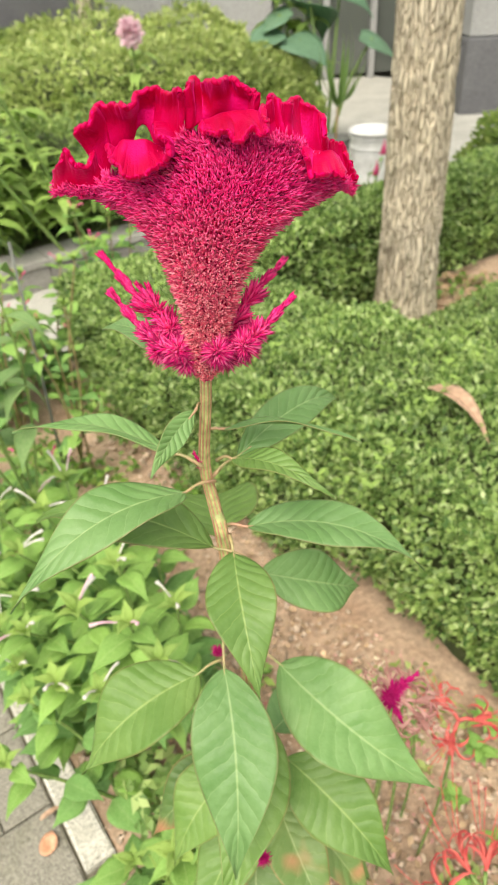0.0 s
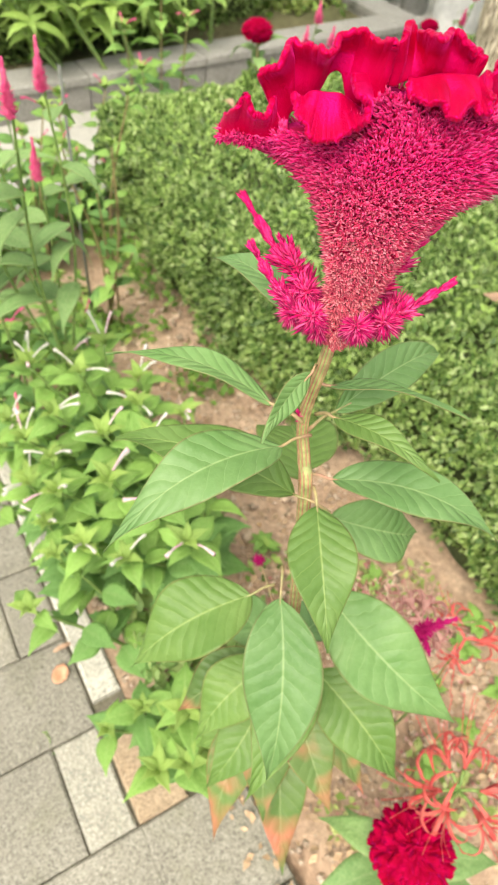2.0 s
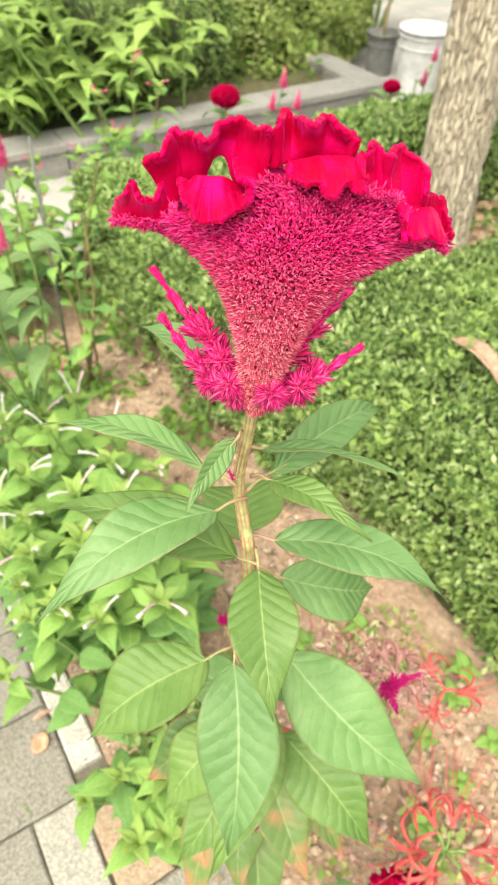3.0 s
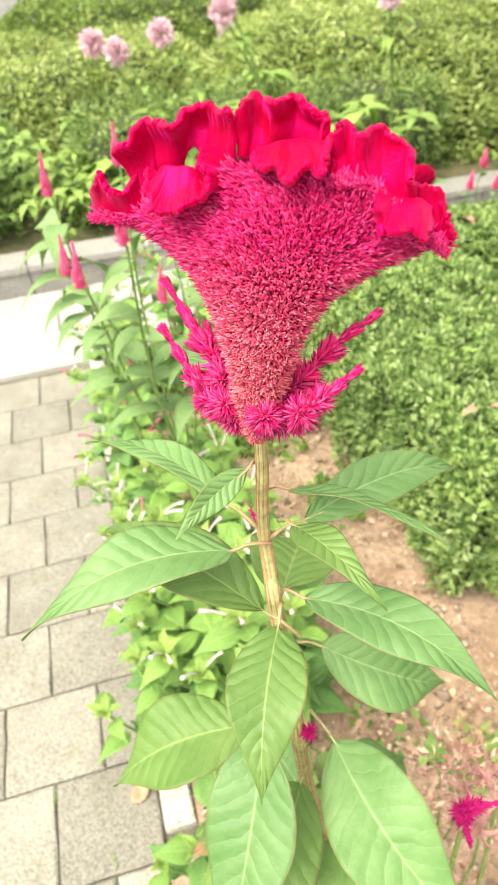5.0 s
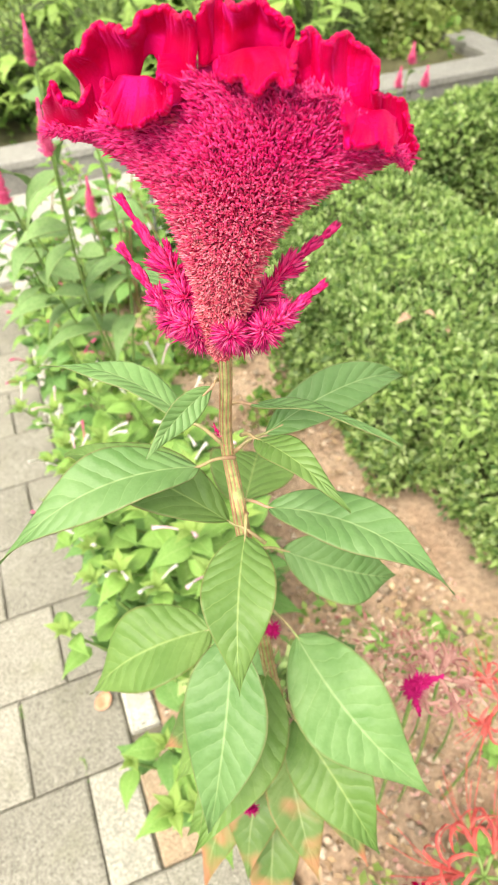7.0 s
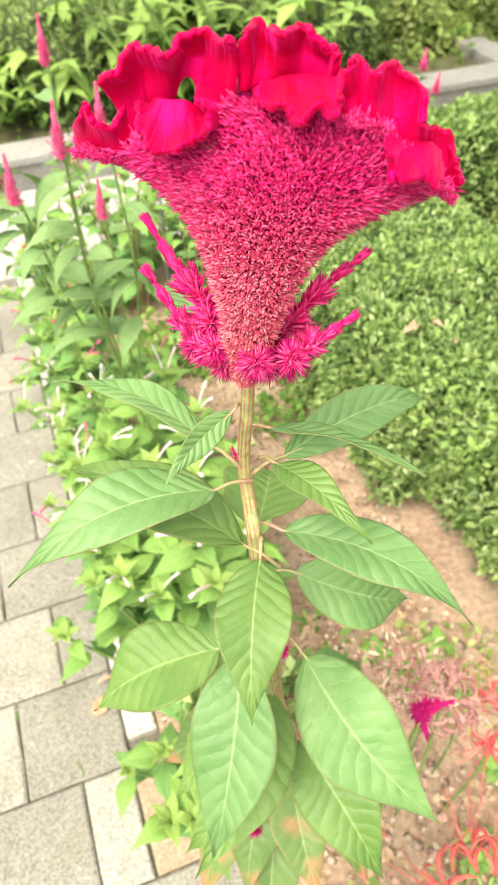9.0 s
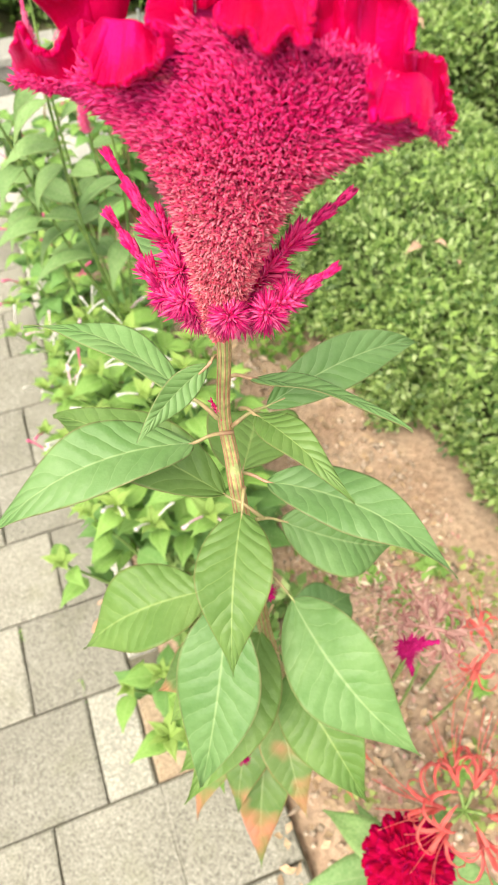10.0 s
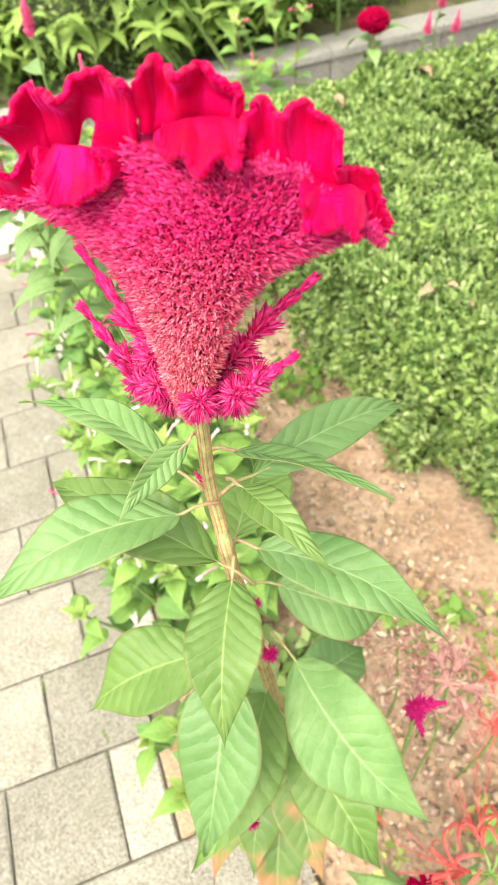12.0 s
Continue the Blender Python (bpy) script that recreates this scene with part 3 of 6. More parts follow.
# hedges
def hedge_blocks(name, u0, u1, v0, v1, top, density, size, material, label, seed, core_in=0.05):
    r = np.random.default_rng(seed)
    base = thing(name, plan((u0 + u1) / 2, (v0 + v1) / 2), label, "hedge", "clipped hedges")
    # closed shell inside the hedge, coloured dark for the shade between leaves
    nu, nv = max(2, int((u1 - u0) / 0.08)), max(2, int((v1 - v0) / 0.08))
    verts, faces, idx = [], [], {}

    def at(u, v, z):
        key = (round(u, 4), round(v, 4), round(z, 4))
        if key not in idx:
            p = plan(u, v, z)
            w = 0.02 * noise.noise(Vector(p) * 7)
            idx[key] = len(verts)
            verts.append(p + np.array([w, w, w if z > 0.1 else 0]))
        return idx[key]

    a0, a1, b0, b1, zt = u0 + core_in, u1 - core_in, v0 + core_in, v1 - core_in, top - core_in
    us, vs, zs = np.linspace(a0, a1, nu), np.linspace(b0, b1, nv), np.linspace(-0.02, zt, 5)
    for i in range(nu - 1):
        for j in range(nv - 1):
            faces.append((at(us[i], vs[j], zt), at(us[i], vs[j + 1], zt), at(us[i + 1], vs[j + 1], zt), at(us[i + 1], vs[j], zt))[::-1])
    for k in range(4):
        for i in range(nu - 1):
            for v in (b0, b1):
                faces.append((at(us[i], v, zs[k]), at(us[i + 1], v, zs[k]), at(us[i + 1], v, zs[k + 1]), at(us[i], v, zs[k + 1])))
        for j in range(nv - 1):
            for u in (a0, a1):
                faces.append((at(u, vs[j], zs[k]), at(u, vs[j + 1], zs[k]), at(u, vs[j + 1], zs[k + 1]), at(u, vs[j], zs[k + 1])))
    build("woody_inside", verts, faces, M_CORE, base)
    # leaves on the top and the four faces
    pts, outs = [], []
    h = top - 0.05
    areas = [(u1 - u0) * (v1 - v0), (u1 - u0) * h, (u1 - u0) * h, (v1 - v0) * h, (v1 - v0) * h]
    for side, area in enumerate(areas):
        m = int(area * density)
        a, b = r.uniform(0, 1, m), r.uniform(0, 1, m)
        u = u0 + a * (u1 - u0) if side < 3 else np.full(m, u0 if side == 3 else u1)
        v = v0 + b * (v1 - v0) if side == 0 else (np.full(m, v0 if side == 1 else v1) if side < 3 else v0 + a * (v1 - v0))
        z = np.full(m, top) if side == 0 else 0.05 + b**0.8 * h
        p2 = ORIGIN + u[:, None] * AWAY + v[:, None] * INTO
        o = {0: (0, 0, 1), 1: (*-INTO, 0), 2: (*INTO, 0), 3: (*-AWAY, 0), 4: (*AWAY, 0)}[side]
        pts.append(np.column_stack([p2, z]))
        outs.append(np.tile(np.array(o, float), (m, 1)))
    pts, outs = np.vstack(pts), np.vstack(outs)
    lump = np.array([noise.noise((x * 4.5, y * 4.5, z * 4.5)) * 0.6 + noise.noise((x * 14, y * 14, z * 14)) * 0.5 for x, y, z in pts])
    deep = -np.abs(r.normal(0, 0.014, len(pts)))
    # rounded shoulders
    du = np.minimum(pts[:, :2] @ AWAY - (ORIGIN @ AWAY) - u0, u1 - (pts[:, :2] @ AWAY - ORIGIN @ AWAY)).clip(0, 0.1)
    dv = np.minimum(pts[:, :2] @ INTO - (ORIGIN @ INTO) - v0, v1 - (pts[:, :2] @ INTO - ORIGIN @ INTO)).clip(0, 0.1)
    sink = np.where(outs[:, 2] > 0.5, -0.06 * (1 - np.minimum(du, dv) / 0.1) ** 2, -0.07 * ((pts[:, 2] - 0.05) / h).clip(0, 1) ** 4)
    pts = pts + outs * (lump * 0.065 + deep + sink)[:, None]
    ahead = outs * 0.7 + r.normal(0, 0.6, pts.shape) + np.array([0, 0, 0.35])
    up = outs * 0.5 + np.array([0, -0.12, 0.9]) + r.normal(0, 0.38, pts.shape)
    leaf_cloud("foliage", pts, ahead, up, r.uniform(0.7, 1.3, len(pts)) * size, material, base, kind="stuff", slim=0.55)
    return base


hedge_blocks("hedge", 0.34, 0.84, 0.95, 1.66, 0.45, 20000, 0.0195, M_HEDGE, "clipped box hedge with small glossy green leaves", 11)
hedge_blocks("hedge", -0.75, 0.40, 1.07, 1.70, 0.45, 20000, 0.0195, M_HEDGE, "clipped box hedge set back from the flowers", 15)
hedge_blocks("hedge", -0.75, 0.40, 1.62, 2.9, 0.45, 18500, 0.0195, M_HEDGE, "clipped box hedge before the tree", 14)
hedge_blocks("hedge", 0.32, 0.78, 1.60, 2.9, 0.27, 17500, 0.0195, M_HEDGE, "lower thin part of the hedge near the tree", 16)
hedge_blocks("hedge", 0.70, 1.12, 1.52, 2.9, 0.10, 16500, 0.0195, M_HEDGE, "low straggling hedge growth at the foot of the tree", 17)
hedge_blocks("hedge", 0.76, 1.74, 0.92, 1.58, 0.44, 18500, 0.0195, M_HEDGE, "clipped box hedge running along the soil bed", 12)
hedge_blocks("hedge", 1.42, 1.76, 1.44, 3.9, 0.46, 11000, 0.026, M_HEDGE, "clipped box hedge behind the tree trunk", 13)

# big mounds of shrub behind the low wall
def mound(place, rx, ry, height, count, size, material, label, seed, turn=0.0, flat=0.5):
    r = np.random.default_rng(seed)
    base = thing("mounded_shrub", place, label, "shrub", "rounded shrubs")
    ca, sa = math.cos(turn), math.sin(turn)

    def dome(a, b):
        x, y, z = np.cos(a) * np.cos(b) ** flat, np.sin(a) * np.cos(b) ** flat, np.sin(b)
        x, y = x * rx, y * ry
        return np.stack([x * ca - y * sa + place[0], x * sa + y * ca + place[1], z * height + place[2]], -1)

    a = r.uniform(0, 2 * math.pi, count)
    b = np.arcsin(r.uniform(0.0, 1, count))
    p = dome(a, b)
    o = p - np.array([place[0], place[1], place[2] + height * 0.2])
    o /= np.linalg.norm(o, axis=1, keepdims=True)
    lump = np.array([noise.noise(Vector(q) * 2.2) * 0.16 + noise.noise(Vector(q) * 7) * 0.09 for q in p])
    p = p + o * (lump - np.abs(r.normal(0, 0.05, count)))[:, None]
    leaf_cloud("foliage", p, o * 0.6 + r.normal(0, 0.6, p.shape), o + r.normal(0, 0.5, p.shape) + np.array([0, 0, 0.5]), r.uniform(0.6, 1.35, count) * size, material, base, kind="stuff", slim=0.5)
    # dome under the leaves; its dark colour stands in for inner shade
    verts, faces, n, m = [], [], 28, 9
    for i in range(m):
        for k in range(n):
            q = dome(np.array(2 * math.pi * k / n), np.array(math.pi / 2 * i / (m - 1) * 0.999))
            c = np.array([place[0], place[1], place[2]])
            verts.append(c + (q - c) * (0.84 + 0.1 * noise.noise(Vector(q) * 2.2)))
    for i in range(m - 1):
        for k in range(n):
            faces.append((i * n + k, i * n + (k + 1) % n, (i + 1) * n + (k + 1) % n, (i + 1) * n + k))
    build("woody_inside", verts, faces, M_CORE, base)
    return base


mound((-0.75, 5.35, 0.08), 1.45, 0.95, 0.80, 42000, 0.045, M_BUSH, "large rounded shrub with yellow-green leaves", 21, 0.15)
mound((-3.1, 5.0, 0.08), 1.25, 0.9, 0.72, 26000, 0.045, M_BUSH, "rounded light green shrub behind the low wall", 22, 0.5)
mound((-3.6, 7.6, 0.0), 2.0, 0.9, 0.95, 22000, 0.06, M_HEDGE_FAR, "clipped dark green shrub near the building", 23)
mound((-1.0, 7.2, 0.0), 1.3, 0.7, 0.95, 14000, 0.06, M_BUSH, "clipped yellow-green shrub near the building", 24)
mound((-6.0, 5.6, 0.0), 1.9, 1.4, 1.0, 22000, 0.07, M_HEDGE_FAR, "dark green shrub beyond the path", 25)
mound((2.1, 4.2, 0.0), 0.75, 0.5, 0.55, 12000, 0.04, M_HEDGE_FAR, "low dark shrub beside the tree", 26)

# tree
def bark_trunk(base, r0, r1, height, lean):
    verts, faces, n = [], [], 96
    zs = np.concatenate([np.linspace(-0.05, 1.6, 110), np.linspace(1.7, height, 16)])
    for z in zs:
        f = z / height
        r = r0 + (r1 - r0) * f + 0.05 * math.exp(-max(z, 0) / 0.08)
        c = np.array([base[0] + lean[0] * z, base[1] + lean[1] * z, z])
        for k in range(n):
            a = 2 * math.pi * k / n
            q = (math.cos(a) * 5.2, math.sin(a) * 5.2, z * 3.2)
            crack = abs(noise.noise((q[0] + 0.7 * noise.noise((q[0], q[1], z * 9)), q[1], q[2])))
            fine = noise.noise((math.cos(a) * 16, math.sin(a) * 16, z * 14))
            d = 0.011 * min(crack * 3.2, 1.0) + 0.003 * fine
            verts.append(c + (r + d - 0.008) * np.array([math.cos(a), math.sin(a), 0]))
    for i in range(len(zs) - 1):
        for k in range(n):
            faces.append((i * n + k, i * n + (k + 1) % n, (i + 1) * n + (k + 1) % n, (i + 1) * n + k))
    return verts, faces


TREE = (0.700, 2.60)
tree = thing("tree", (*TREE, 0), "tree with a pale furrowed trunk standing among hedges", "tree")
v_, f_ = bark_trunk(TREE, 0.120, 0.085, 3.4, (-0.015, 0.0))
build("trunk", v_, f_, M_BARK, tree, "pale grey-brown bark with vertical furrows")
top = np.array([TREE[0] - 0.05, TREE[1], 3.3])
cl = []
for k in range(6):
    a = k * 1.05 + 0.3
    end = top + np.array([math.cos(a) * 1.3, math.sin(a) * 1.3, 1.0 + 0.25 * (k % 3)])
    pts = spline([top - np.array([0, 0, 0.25]), top + (end - top) * 0.45 + np.array([0, 0, 0.25]), end], 10)
    build("limb", *tube(pts, [0.05, 0.03, 0.012], 8), M_BARK, tree)
    for q in pts[4:]:
        cl.append(q + rng.normal(0, 0.33, (160, 3)))
cl = np.vstack(cl)
leaf_cloud("crown", cl, rng.normal(size=cl.shape), rng.normal(0, 0.5, cl.shape) + np.array([0, 0, 1]), rng.uniform(0.06, 0.12, len(cl)), M_HEDGE_FAR, tree, kind="stuff")

# two thin trunks by the building
for k, (x, y, r) in enumerate(((-2.55, 8.3, 0.05), (-1.45, 8.2, 0.085), (-2.35, 6.5, 0.05))):
    t2 = thing("young_tree", (x, y, 0), "slim bare young tree trunk behind the shrubs", "tree", "young trees")
    pts = spline([(x, y, -0.1), (x + 0.02, y, 1.2), (x - 0.03, y, 3.2)], 12)
    build("trunk", *tube(pts, [r, r * 0.85, r * 0.6], 12), M_BARK, t2)
    cc = np.array([x, y, 3.4]) + rng.normal(0, 0.45, (900, 3))
    leaf_cloud("crown", cc, rng.normal(size=cc.shape), rng.normal(0, 0.5, cc.shape) + np.array([0, 0, 1]), rng.uniform(0.06, 0.12, 900), M_HEDGE_FAR, t2, kind="stuff")


# building
def box(name, x0, x1, y0, y1, z0, z1, material, parent=None, label="", bevel=0.006):
    bm = bmesh.new()
    bmesh.ops.create_cube(bm, size=1)
    for v in bm.verts:
        v.co = ((x0 + x1) / 2 + v.co.x * (x1 - x0), (y0 + y1) / 2 + v.co.y * (y1 - y0), (z0 + z1) / 2 + v.co.z * (z1 - z0))
    bmesh.ops.bevel(bm, geom=bm.edges[:], offset=bevel, segments=1, affect="EDGES")
    me = bpy.data.meshes.new(name)
    bm.to_mesh(me)
    bm.free()
    me.materials.append(material)
    ob = new(name, me)
    if parent is not None:
        hang(ob, parent)
    return tagged(ob, label)


house = thing("building", (0, 9.3, 0), "grey panelled building front with dark recesses and glass", "building")
box("wall", -9, 9, 9.3, 9.6, -0.1, 4.0, M_WALLDARK, house)
for x0, x1 in ((-1.35, 0.55), (-6.5, -3.9)):
    box("cladding_panel", x0, x1, 8.92, 9.29, -0.1, 3.9, M_WALLPANEL, house, "light grey cladding panel", 0.02)
for k in range(5):
    x0 = 0.60 + k * 0.55
    box("window_frame", x0, x0 + 0.07, 9.05, 9.28, -0.1, 3.8, M_WALLPANEL, house, bevel=0.005)
    box("window_pane", x0 + 0.075, x0 + 0.545, 9.14, 9.16, 0.05, 3.7, M_GLASS, house, "dark reflecting glass", 0.002)
box("side_wall", 2.15, 6.5, 6.75, 9.04, 0.62, 3.9, M_WALLPANEL, house, "pale grey upper wall", 0.01)
box("plinth", 2.13, 6.5, 6.72, 9.04, -0.1, 0.615, M_WALLDARK, house, "darker grey ribbed plinth", 0.01)
yard = box("yard_paving", 0.35, 6.0, 4.95, 9.04, -0.1, 0.0, M_PATH, None, "", 0.004)
tagged(yard, "pale concrete apron in front of the building", "pavement", kind="structure")


# white bucket and grey pot with a tall potted plant
def pail(name, place, r0, r1, h, material, label, category):
    base = thing(name, place, label, category)
    prof = [(0.02, 0), (r0, 0), (r0 * 1.01, 0.004), (r0 + (r1 - r0) * 0.8, h * 0.8), (r1, h), (r1 + 0.008, h), (r1 + 0.008, h - 0.02), (r1 + 0.012, h + 0.002), (r1 - 0.004, h + 0.002), (r0 * 0.96, h * 0.3), (0.02, h * 0.3)]
    n, verts, faces = 32, [], []
    for r, z in prof:
        for k in range(n):
            a = 2 * math.pi * k / n
            verts.append((place[0] + r * math.cos(a), place[1] + r * math.sin(a), place[2] + z))
    for i in range(len(prof) - 1):
        for k in range(n):
            faces.append((i * n + k, i * n + (k + 1) % n, (i + 1) * n + (k + 1) % n, (i + 1) * n + k))
    build("shell", verts, faces, material, base)
    for i, z in enumerate((h * 0.72, h * 0.9)):
        rr = r0 + (r1 - r0) * z / h
        ring = [(place[0] + (rr + 0.004) * math.cos(a), place[1] + (rr + 0.004) * math.sin(a), place[2] + z) for a in np.linspace(0, 2 * math.pi, 33)]
        build("rim_band", *tube(ring, [0.005, 0.005], 6), material, base)
    return base


pail("bucket", (0.95, 4.72, 0.0), 0.130, 0.160, 0.355, M_PLASTIC, "white plastic bucket standing on the paving", "bucket")
pail("flower_pot", (0.74, 5.05, 0.0), 0.085, 0.10, 0.245, M_POT, "dark grey plant pot beside the bucket", "pot")


# ---- the tall cockscomb ----
STEM_LINE = [(0.0, 0.470, -0.02), (-0.002, 0.440, 0.20), (-0.003, 0.400, 0.45), (-0.006, 0.360, 0.70), (-0.009, 0.344, 0.80), (-0.021, 0.339, 1.015), (-0.026, 0.346, 1.055), (-0.030, 0.351, 1.090), (-0.024, 0.343, 1.150), (-0.022, 0.337, 1.185)]
cockscomb = thing("cockscomb_plant", (0.0, 0.47, 0), "tall cockscomb plant with a crimson fan head and green leaves", "plant")
line = spline(STEM_LINE, 90)
stem_v, stem_f = tube(line, [0.0072, 0.0066, 0.0058, 0.0044, 0.0035, 0.0032], 22, 0.07)
stem = build("stem", stem_v, stem_f, M_STEM, cockscomb, "beige-green ribbed stem")
for k in range(9):
    a = k * math.pi / 4.5 + 0.25
    rr = np.interp(np.linspace(0, 1, 90), np.linspace(0, 1, 6), [0.0070, 0.0064, 0.0056, 0.0042, 0.0033, 0.0030])
    ridge = [p + r * np.array([math.cos(a), math.sin(a), 0]) for p, r in zip(line, rr)]
    build("stem_rib", *tube(ridge, [0.0010, 0.0006], 5), M_STEM_RIB, stem)


def big_leaf(node, tip, width, up, arch, material, stalk=0.16, fold=0.30, ripple=0.0042, hook=0.14, twist=0.0, label=""):
    """A leaf of the cockscomb: a petiole from its node on the stem, then the blade."""
    node, tip = np.array(node, float), np.array(tip, float)
    start = node + (tip - node) * stalk + np.array([0, 0, 0.004])
    bent = math.sin(37.0 * (tip[0] + 2 * tip[1] + 3 * tip[2]))
    v, f, uv = blade(start, tip, width, up, arch, fold, ripple, 72, 20, 0.68, 0.0006, twist, hook, 11, 0.06 * bent, 0.07)
    ob = build("leaf", v, f, material, cockscomb, label, uv)
    axis = (tip - start)
    pts = spline([node, node + (start - node) * 0.55 + np.array([0, 0, 0.003]), start, start + axis * 0.12 + unit(up) * np.linalg.norm(axis) * arch * 0.42], 8)
    build("petiole", *tube(pts, [0.0015, 0.0011, 0.0010, 0.0005], 7), M_PETIOLE, ob)
    return ob


FACE = (0.08, -0.50, 0.86)
for node_, tip_, wide, up_, bow, mat_ in (
    ((-0.031, 0.343, 1.094), (-0.162, 0.386, 1.117), 0.028, (-0.10, 0.25, 0.95), 0.04, M_LEAF),
    ((-0.027, 0.347, 1.140), (-0.052, 0.292, 1.130), 0.016, (0.75, -0.25, 0.60), -0.10, M_LEAF),
    ((-0.024, 0.347, 1.078), (-0.143, 0.253, 1.079), 0.042, (-0.20, -0.35, 0.90), 0.08, M_LEAF),
    ((-0.003, 0.329, 1.017), (-0.165, 0.375, 1.040), 0.046, (-0.10, -0.10, 1.0), 0.20, M_LEAF_LIME),
    ((-0.023, 0.346, 1.014), (-0.035, 0.460, 0.975), 0.066, (0.0, -0.10, 1.0), 0.10, M_LEAF_LIME),
    ((-0.026, 0.351, 1.078), (0.082, 0.444, 1.082), 0.031, (0.0, -0.68, 0.74), 0.15, M_LEAF),
    ((-0.033, 0.362, 1.106), (0.075, 0.354, 1.113), 0.020, (0.0, 0.42, 0.85), 0.05, M_LEAF),
    ((-0.022, 0.358, 1.087), (0.049, 0.302, 1.108), 0.022, (-0.20, 0.10, 0.95), 0.10, M_LEAF_LIME),
    ((-0.027, 0.351, 1.031), (0.119, 0.313, 1.031), 0.041, (0.0, -0.10, 1.0), 0.10, M_LEAF),
    ((-0.013, 0.346, 0.984), (0.098, 0.384, 0.920), 0.050, (0.05, -0.50, 0.85), 0.10, M_LEAF),
    ((-0.017, 0.338, 1.035), (-0.001, 0.232, 1.003), 0.046, FACE, 0.08, M_LEAF_LIME),
    ((-0.007, 0.360, 0.876), (0.137, 0.253, 0.824), 0.073, FACE, 0.08, M_LEAF),
    ((-0.029, 0.336, 0.926), (-0.030, 0.190, 0.827), 0.064, (-0.1, -0.4, 0.9), 0.07, M_LEAF),
    ((-0.004, 0.362, 0.806), (-0.041, 0.189, 0.783), 0.064, FACE, 0.09, M_LEAF_LIME),
    ((0.001, 0.335, 0.765), (0.109, 0.231, 0.711), 0.068, FACE, 0.08, M_LEAF_LIME),
    ((-0.033, 0.340, 0.887), (-0.158, 0.277, 0.836), 0.070, (-0.2, -0.3, 0.9), 0.08, M_LEAF_LIME),
    ((-0.006, 0.356, 0.720), (-0.100, 0.270, 0.660), 0.066, (-0.2, -0.4, 0.85), 0.09, M_LEAF_LIME),
    ((-0.003, 0.380, 0.590), (0.035, 0.250, 0.520), 0.078, FACE, 0.08, M_LEAF_OLD),
    ((-0.003, 0.385, 0.560), (-0.060, 0.250, 0.500), 0.070, (-0.1, -0.5, 0.85), 0.08, M_LEAF_OLD),
    ((-0.003, 0.392, 0.520), (0.120, 0.310, 0.470), 0.070, FACE, 0.08, M_LEAF_OLD),
    ((-0.003, 0.398, 0.480), (-0.110, 0.330, 0.420), 0.066, (-0.2, -0.4, 0.85), 0.08, M_LEAF_LIME),
    ((-0.004, 0.385, 0.600), (0.020, 0.170, 0.470), 0.064, (0.1, -0.6, 0.8), 0.05, M_LEAF_OLD),
    ((-0.004, 0.380, 0.610), (0.118, 0.262, 0.520), 0.050, (0.3, -0.4, 0.85), 0.05, M_LEAF_OLD),
    ((-0.004, 0.390, 0.580), (-0.075, 0.205, 0.470), 0.062, (-0.2, -0.5, 0.8), 0.06, M_LEAF_OLD),
    ((-0.006, 0.358, 0.705), (-0.125, 0.300, 0.655), 0.062, (-0.2, -0.4, 0.85), 0.09, M_LEAF_OLD),
    ((-0.006, 0.366, 0.660), (-0.085, 0.235, 0.600), 0.064, (-0.1, -0.5, 0.85), 0.08, M_LEAF_LIME),
    ((-0.005, 0.370, 0.640), (0.060, 0.225, 0.590), 0.060, (0.1, -0.5, 0.85), 0.08, M_LEAF_OLD),
    ((-0.005, 0.374, 0.625), (-0.015, 0.215, 0.560), 0.066, (0.0, -0.5, 0.85), 0.07, M_LEAF_OLD),
    ((-0.028, 0.350, 1.158), (-0.097, 0.415, 1.172), 0.022, (0.25, -0.45, 0.85), 0.10, M_LEAF),
    ((-0.005, 0.366, 0.690), (0.112, 0.272, 0.690), 0.030, (0.2, -0.5, 0.8), 0.06, M_LEAF_RED),
    ((-0.006, 0.362, 0.700), (0.075, 0.470, 0.650), 0.060, (0.1, -0.1, 1.0), 0.10, M_LEAF),
    ((-0.006, 0.362, 0.680), (-0.095, 0.450, 0.640), 0.060, (-0.1, -0.1, 1.0), 0.10, M_LEAF),
):
    big_leaf(node_, tip_, wide, up_, bow, mat_)


# head: a fan-shaped body, papery bracts on it, and velvety folded bands along its upper rim.
# The fan spreads from the neck to two tips; lengths in millimetres from (0, HEAD_Y, 1).
HEAD_Y = 0.335
FAN_LEFT = spline([(-25, 168), (-28, 179), (-30, 196), (-30, 212), (-33, 225), (-37, 240), (-43, 253), (-52, 264), (-64, 272), (-84, 279)], 60)
FAN_RIGHT = spline([(-18, 168), (-13, 180), (-9, 197), (-4, 213), (3, 231), (12, 245), (24, 256), (37, 264), (48, 269), (58, 272)], 60)
FOOT_X = [-86, -62, -50, -40, -31, -25, -20, -15, -6, 6, 16, 28, 36, 44, 52, 59]
FOOT_Z = [279, 281, 283, 286, 290, 297, 301, 298, 297, 297, 295, 292, 286, 279, 275, 272]


def fan_point(s, f):
    """A place on the fan: s from its left edge to its right one, f from the neck to the foot of the velvet."""
    s, f = np.asarray(s, float), np.asarray(f, float)
    i = np.clip(f, 0, 1) * 59
    lx, lz = (np.interp(i, np.arange(60), FAN_LEFT[:, k]) for k in (0, 1))
    rx, rz = (np.interp(i, np.arange(60), FAN_RIGHT[:, k]) for k in (0, 1))
    top = -84 + 142 * s
    rise = np.interp(top, FOOT_X, FOOT_Z) - (279 - 7 * s)
    return lx + (rx - lx) * s, lz + (rz - lz) * s + rise * f ** 1.6


